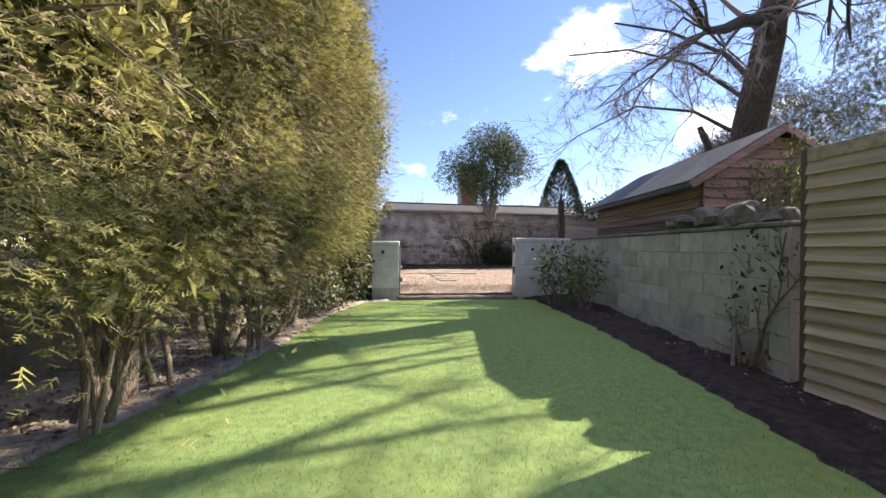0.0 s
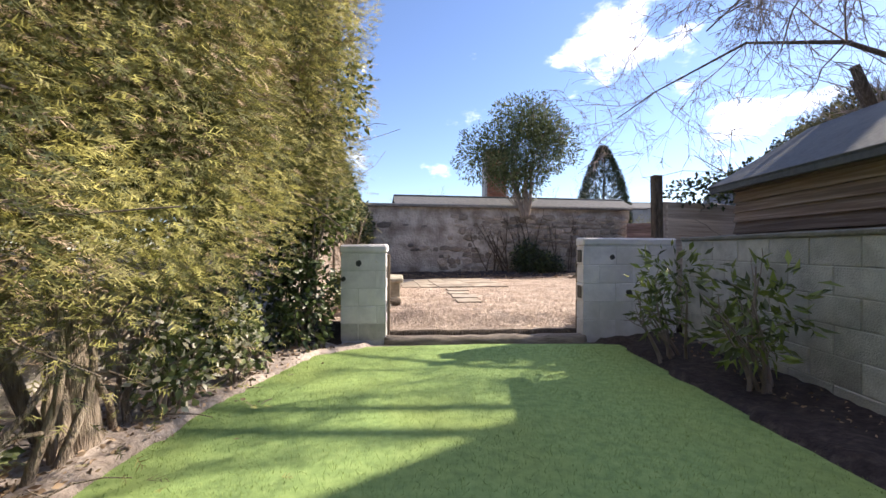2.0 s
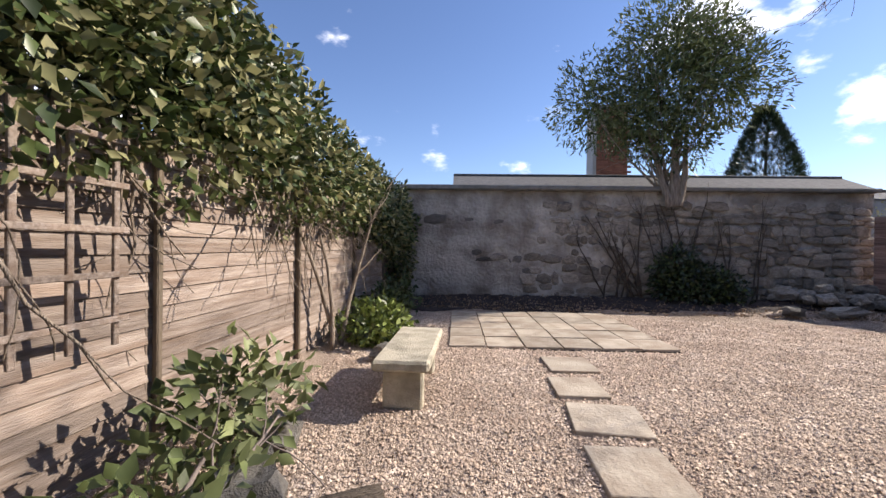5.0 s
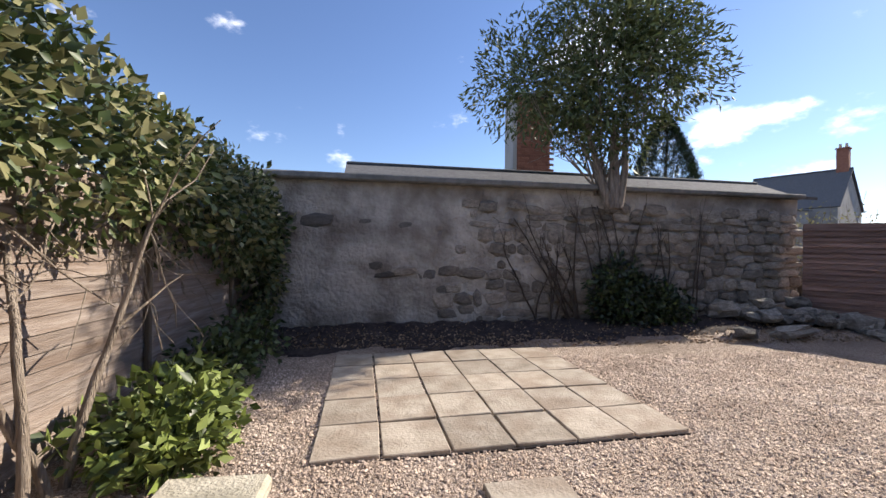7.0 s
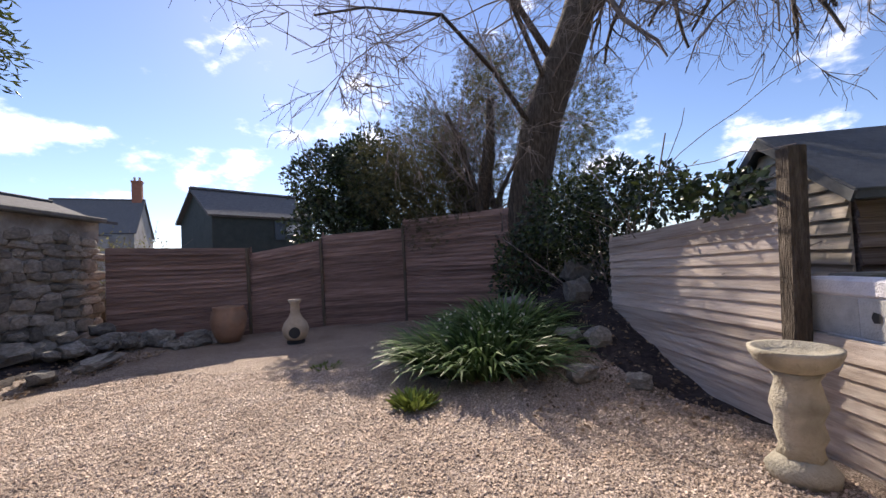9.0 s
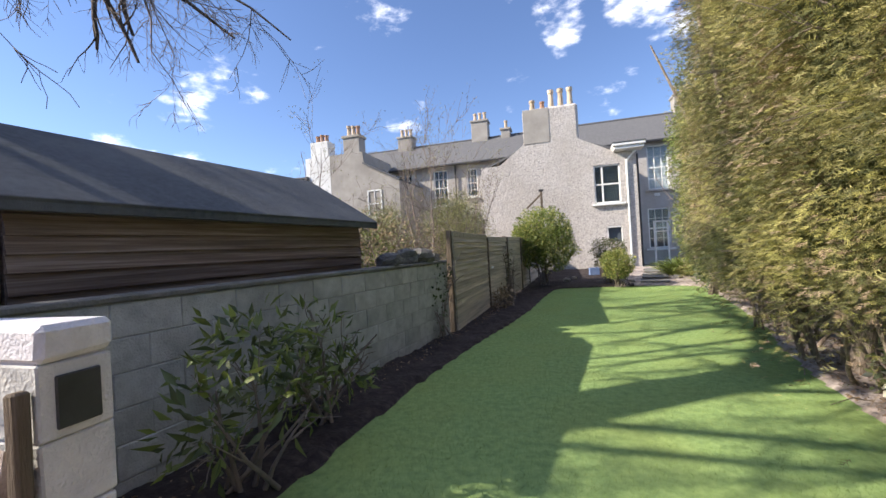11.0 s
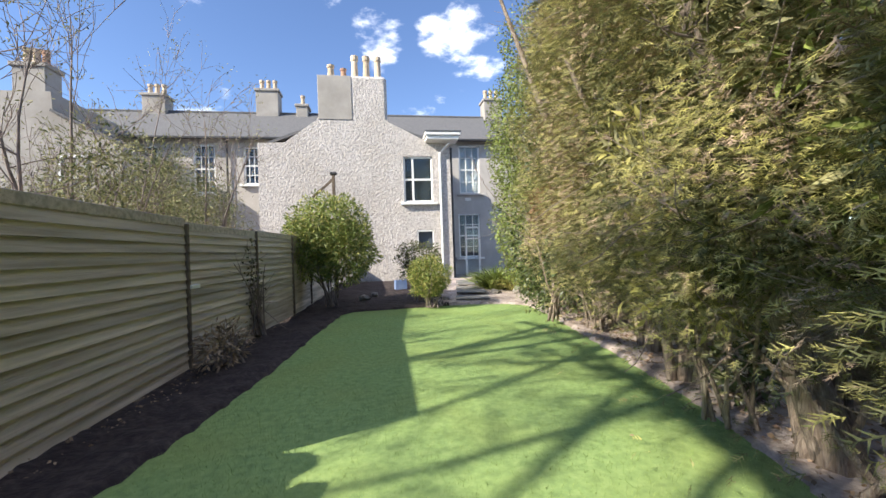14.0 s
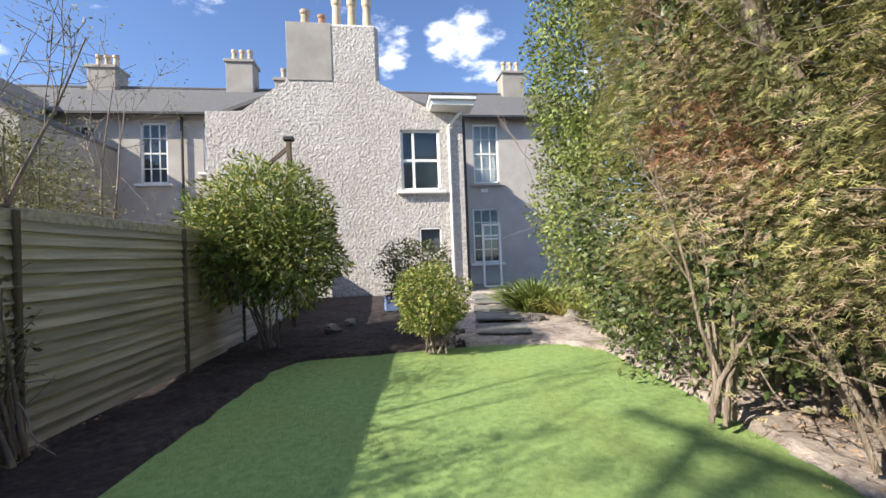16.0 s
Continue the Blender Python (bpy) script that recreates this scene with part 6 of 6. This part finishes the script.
leafy("berberis_bush", "rounded brownish green bush behind the clipped one", "shrub", -0.3, -5.9, -0.05, [(0, 0, 1.25, 0.6, 0.5, 0.4), (0, 0, 0.8, 0.5, 0.45, 0.35)], 5200, 0.05, M["dull_leaf"], stems=14, seed=53, mat2=M["olive_leaf"], share=0.5)
clump("iris_clump", "bright green strap-leaved clump at the path edge", "plant", -3.0, -7.6, 0.05, 700, 0.5, 0.75, M["bright_leaf"], seed=54)
clump("iris_clump", "yellowing strap-leaved clump at the path edge", "plant", -3.5, -6.9, 0.05, 350, 0.4, 0.55, M["cypress_tip"], seed=55)
for k, (x, y, h, lean) in enumerate(((4.3, 0.6, 3.6, -0.08), (4.9, -1.2, 4.6, 0.05), (4.0, -3.2, 3.9, -0.05), (5.2, -4.2, 5.0, 0.0), (4.4, -6.0, 4.2, 0.05), (6.4, -2.5, 3.4, 0.1), (7.6, 0.8, 4.2, 0.0))):
    t = thing("sapling", "thin leafless sapling with a few drooping leaves", "tree", x, y, 0, group="saplings behind the fence")
    lines = []
    for j in range(2):
        lines += branching(limb((0, 0, 0), (lean + rng.normal() * 0.1, rng.normal() * 0.12, 1), h, 0.035, 0.006, 9, 0.1), 2, 7, 0.4, 0.6, 0.05, 0.25, 0.3, 0.45)
    tubes("stem", lines, M["twig"], t, 5)
    ends = np.array([q[-1][0] for q in lines])
    pick = ends[rng.integers(0, len(ends), 420)] + rng.normal(scale=0.1, size=(420, 3))
    pick = pick[pick[:, 2] > 0.8]
    scatter("foliage", pick, rng.normal(size=(len(pick), 3)) + np.array([0, 0, -0.6]), 0.06, LONG, M["pale_leaf"], t)
for k, (x, y, m1, m2, lab) in enumerate(((4.25, 2.2, "dead_spray", "pale_leaf", "rusty brown dead bedding behind the wall"), (5.4, 1.0, "dead_spray", "bright_leaf", "rusty brown dead bedding behind the wall"), (4.5, -2.2, "pale_leaf", "dull_leaf", "thin olive green shrub behind the fence"), (4.6, -5.0, "pale_leaf", "bright_leaf", "thin olive green shrub behind the fence"), (7.5, -3.0, "dull_leaf", "pale_leaf", "thin olive green shrub behind the fence"), (4.6, 4.0, "bright_leaf", "olive_leaf", "green shrub beside the shed"))):
    leafy("garden_shrub", lab, "shrub", x, y, 0, [(0, 0, 1.5, 0.7, 0.8, 0.6), (0.4, 0.3, 1.9, 0.6, 0.7, 0.6)], 2600, 0.075, M[m1], LONG, stems=18, seed=60 + k, mat2=M[m2], share=0.5, hollow=0.9)

for k, (x, y, top) in enumerate(((4.1, -0.8, 2.3), (4.3, -2.6, 2.6), (4.2, -4.4, 2.4), (5.6, -5.6, 2.7), (6.4, -1.4, 2.3), (7.8, -5.5, 2.8), (9.4, -2.5, 2.6))):
    leafy("garden_shrub", "straggling olive shrub with sparse fine leaves behind the fence", "shrub", x, y, 0, [(0, 0, top - 0.5, 0.8, 0.9, 0.7), (0.4, -0.6, top, 0.7, 0.8, 0.6), (-0.2, 0.5, top + 0.2, 0.5, 0.6, 0.5)], 5200, 0.065, M["pale_leaf"], LONG, stems=16, seed=160 + k, mat2=M["olive_leaf"], share=0.3, hollow=0.95, group="shrubs behind the fence")

# shrubs against the block wall
for k, (x, y, h) in enumerate(((3.3, 7.55, 1.15), (3.45, 6.6, 1.0))):
    leafy("laurel_shrub", "leggy rhododendron with whorls of long glossy leaves", "shrub", x, y, -0.05, [(0, 0, h * 0.8, 0.35, 0.4, 0.3), (-0.25, -0.1, h * 0.5, 0.25, 0.3, 0.25), (0.05, 0.25, h * 0.45, 0.25, 0.3, 0.3)], 300, 0.14, M["olive_leaf"], LONG, stems=8, seed=70 + k, hollow=0.9, group="rhododendrons by the wall", mat2=M["bright_leaf"], share=0.5)
leafy("climber", "nearly bare climber scrambling up the block wall", "shrub", 3.3, 3.05, 0, [(0.02, 0.1, 0.6, 0.1, 0.4, 0.6), (0.0, -0.2, 1.0, 0.1, 0.3, 0.4)], 160, 0.07, M["ivy"], stems=10, seed=75, hollow=0.9)
leafy("climber", "dead twiggy shrub against the fence", "shrub", 2.85, -2.3, 0, [(0, 0, 0.7, 0.15, 0.3, 0.5), (0, 0.2, 1.2, 0.12, 0.25, 0.5)], 260, 0.06, M["dull_leaf"], stems=16, seed=76, hollow=0.9)
leafy("dry_grass", "dry brown dead shrub at the fence foot", "shrub", 2.75, -0.6, -0.05, [(0, 0, 0.25, 0.25, 0.6, 0.3)], 500, 0.1, M["dead_spray"], LONG, stems=22, seed=77, hollow=0.9)
# variegated and pale ivy below the hedge
for k, (x, y) in enumerate(((-1.0, 7.3), (-1.2, 6.6), (-2.2, 2.0), (-1.55, 5.3))):
    leafy("ivy_tuft", "pale variegated ivy tuft at the hedge foot", "plant", x, y, -0.06, [(0, 0, 0.25, 0.25, 0.3, 0.3), (-0.1, 0.1, 0.5, 0.2, 0.2, 0.25)], 620, 0.08, M["olive_leaf"], seed=80 + k, stems=7, hollow=0.9, mat2=M["petal"], share=0.25, group="ivy tufts under the hedge")


# ---- path and clutter by the house ----
random.seed(90)
for k, (x, y, w, d) in enumerate(((-1.75, -5.9, 0.9, 0.8), (-1.95, -6.9, 0.85, 0.9), (-2.15, -7.9, 0.9, 0.9), (-2.4, -8.9, 0.9, 0.9), (-2.75, -9.9, 1.3, 0.95))):
    ob = put("path_slab", slab_mesh(90 + k, w, d), None, pose(x, y, bed_height(x, y) + 0.03, 0, 0, -12))
    ob.data.materials[0] = M["coping"]
    tagged(ob, "grey concrete path slab leading to the house", "slab", "path slabs")
tagged(part("back_step", boxes(((-3.6, -13.2, -0.02), (2.6, 3.6, 0.3)), bevel=0.01), M["coping"]), "grey concrete back step and yard", "step", kind="structure")
for k, (x, y, s) in enumerate(((-2.6, -6.5, 0.32), (-3.2, -6.2, 0.36), (-1.0, -5.9, 0.2), (-3.7, -6.0, 0.3), (1.2, -6.6, 0.3), (0.9, -7.1, 0.24))):
    lay_rock(x, y, bed_height(x, y) - 0.03, s, s * 0.8, s * 0.65, 50 * k, "sandy edging stone beside the path", "path edging stones", k)
crate = thing("plastic_crate", "faded blue plastic crate on the soil by the house", "crate", 0.05, -8.6, 0.08, 8)
part("base", boxes(((0, 0, 0.02), (0.36, 0.28, 0.03)), bevel=0.005), M["blue_plastic"], crate)
for sx in (-1, 1):
    part("side", boxes(((sx * 0.18, 0, 0.16), (0.02, 0.3, 0.3)), bevel=0.005), M["blue_plastic"], crate)
    part("side", boxes(((0, sx * 0.14, 0.16), (0.38, 0.02, 0.3)), bevel=0.005), M["blue_plastic"], crate)
pole = thing("timber_prop", "short timber post with a diagonal brace behind the bush", "post", 2.0, -7.4, 0)
part("post", boxes(((0, 0, 1.85), (0.09, 0.09, 3.7)), bevel=0.008), M["post"], pole)
part("brace", box(bmesh.new(), (0.3, 0, 3.3), (0.85, 0.05, 0.07), ry=42), M["post"], pole)
part("cap", boxes(((0, 0, 3.72), (0.2, 0.14, 0.09)), bevel=0.02), M["dark_paint_and_shade"], pole)

# a broken white stick and a lath on the fence
part("lath", boxes(((2.98, -0.35, 0.98), (0.03, 0.22, 0.05)), bevel=0.006), M["white_paint"], garden_fence, "pale lath nailed on the fence")


# ---- loose cover ----
def spread(name, label, category, n, where, size, shape, mat, height, flat=0.6, up=None):
    """Many small loose pieces over a stretch of ground."""
    p = []
    while len(p) < n:
        x, y = where()
        if x is not None:
            p.append((x, y, height(x, y)))
    p = np.array(p)
    d = rng.normal(size=(n, 3)) * np.array([1, 1, flat])
    ob = scatter(name, p, d, rng.uniform(size[0], size[1], n), shape, mat, up=up)
    return tagged(ob, label, category, kind="stuff")


blades = 240000
gx, gy = rng.uniform(-2.9, 3.3, blades), rng.uniform(-5.2, 8.4, blades)
okay = np.zeros(blades, bool)
for (ax, ay), (bx, by) in zip(LAWN, LAWN[1:] + LAWN[:1]):
    if ay != by:
        okay ^= ((ay > gy) != (by > gy)) & (gx < (bx - ax) * (gy - ay) / (by - ay) + ax)
gp = np.stack([gx[okay], gy[okay], np.full(okay.sum(), ZL - 0.004)], -1)
gd_ = rng.normal(scale=0.55, size=gp.shape) + np.array([0, 0, 1.0])
tagged(scatter("grass", gp, gd_, rng.uniform(0.012, 0.028, len(gp)), (np.array([[0, -0.09, 0], [0, 0.09, 0], [1, 0, -0.1]]), np.array([[0, 1, 2]])), M["grass"]), "fine short mown grass blades", "grass", kind="stuff")

spread("loose_gravel", "loose buff gravel chips", "gravel", 95000, lambda: (rng.uniform(-0.9, 6.5), rng.uniform(9.1, 16.0)), (0.011, 0.029), CHIP, M["pebble"], lambda x, y: gravel_height(x, y) + 0.004, 0.25, np.array([0, 0, 1.0]))
spread("leaf_litter", "dry leaves and twigs under the hedge", "litter", 5000, lambda: (lambda y: (-1.55 + 0.22 * (y - 5) + rng.normal() * 0.35 - 0.1, y))(rng.uniform(-4.5, 8.4)), (0.02, 0.06), LEAF, M["litter"], lambda x, y: bed_height(x, y) + 0.012, 0.25)
spread("leaf_litter", "pale crumbs and dead leaves on dark soil", "litter", 900, lambda: (lambda y: (2.75 + 0.1 * y * (y > 0) + abs(rng.normal()) * 0.3, y))(rng.uniform(-6, 8.3)), (0.015, 0.045), LEAF, M["litter"], lambda x, y: bed_height(x, y) + 0.012, 0.25)
spread("leaf_litter", "dead leaves and twigs along the wall foot", "litter", 2600, lambda: (rng.uniform(-1.2, 8.0), 16.4 + abs(rng.normal()) * 0.45), (0.02, 0.06), LEAF, M["litter"], lambda x, y: gravel_height(x, y) + 0.05, 0.25)
spread("leaf_litter", "dead leaves on the earth bank", "litter", 1500, lambda: (rng.uniform(4.3, 8.5), rng.uniform(9.1, 10.8)), (0.02, 0.06), LEAF, M["litter"], lambda x, y: gravel_height(x, y) + 0.05, 0.25)
twigs = []
for k in range(90):
    y = rng.uniform(-3.5, 8.0)
    x = -1.55 + 0.22 * (y - 5) + rng.normal() * 0.3
    twigs.append(limb((x, y, bed_height(x, y) + 0.02), (rng.normal(), rng.normal(), 0.05), rng.uniform(0.15, 0.5), 0.006, 0.003, 4, 0.3))
tagged(tubes("fallen_twig", twigs, M["pale_bark"], None, 4), "dry fallen twigs under the hedge", "twig", kind="stuff")
# bent pale dead stems rising from the hedge foot
for k, (x, y) in enumerate(((-1.75, 3.3), (-1.9, 3.0), (-1.5, 4.9), (-1.35, 5.7), (-1.3, 6.2), (-2.35, 1.7), (-2.7, 0.6), (-3.0, -0.4), (-3.05, -1.6))):
    lines = []
    for j in range(3):
        lines += branching(limb((x + rng.normal() * 0.08, y + rng.normal() * 0.1, -0.08), (rng.normal() * 0.35 + 0.1, rng.normal() * 0.4, 1), rng.uniform(0.8, 1.5), 0.028, 0.01, 7, 0.22), 1, 3, 0.4, 0.6)
    tagged(tubes("dead_shrub", lines, M["pale_bark"], None, 6), "bent pale leafless stems at the hedge foot", "shrub", "dead stems under the hedge")
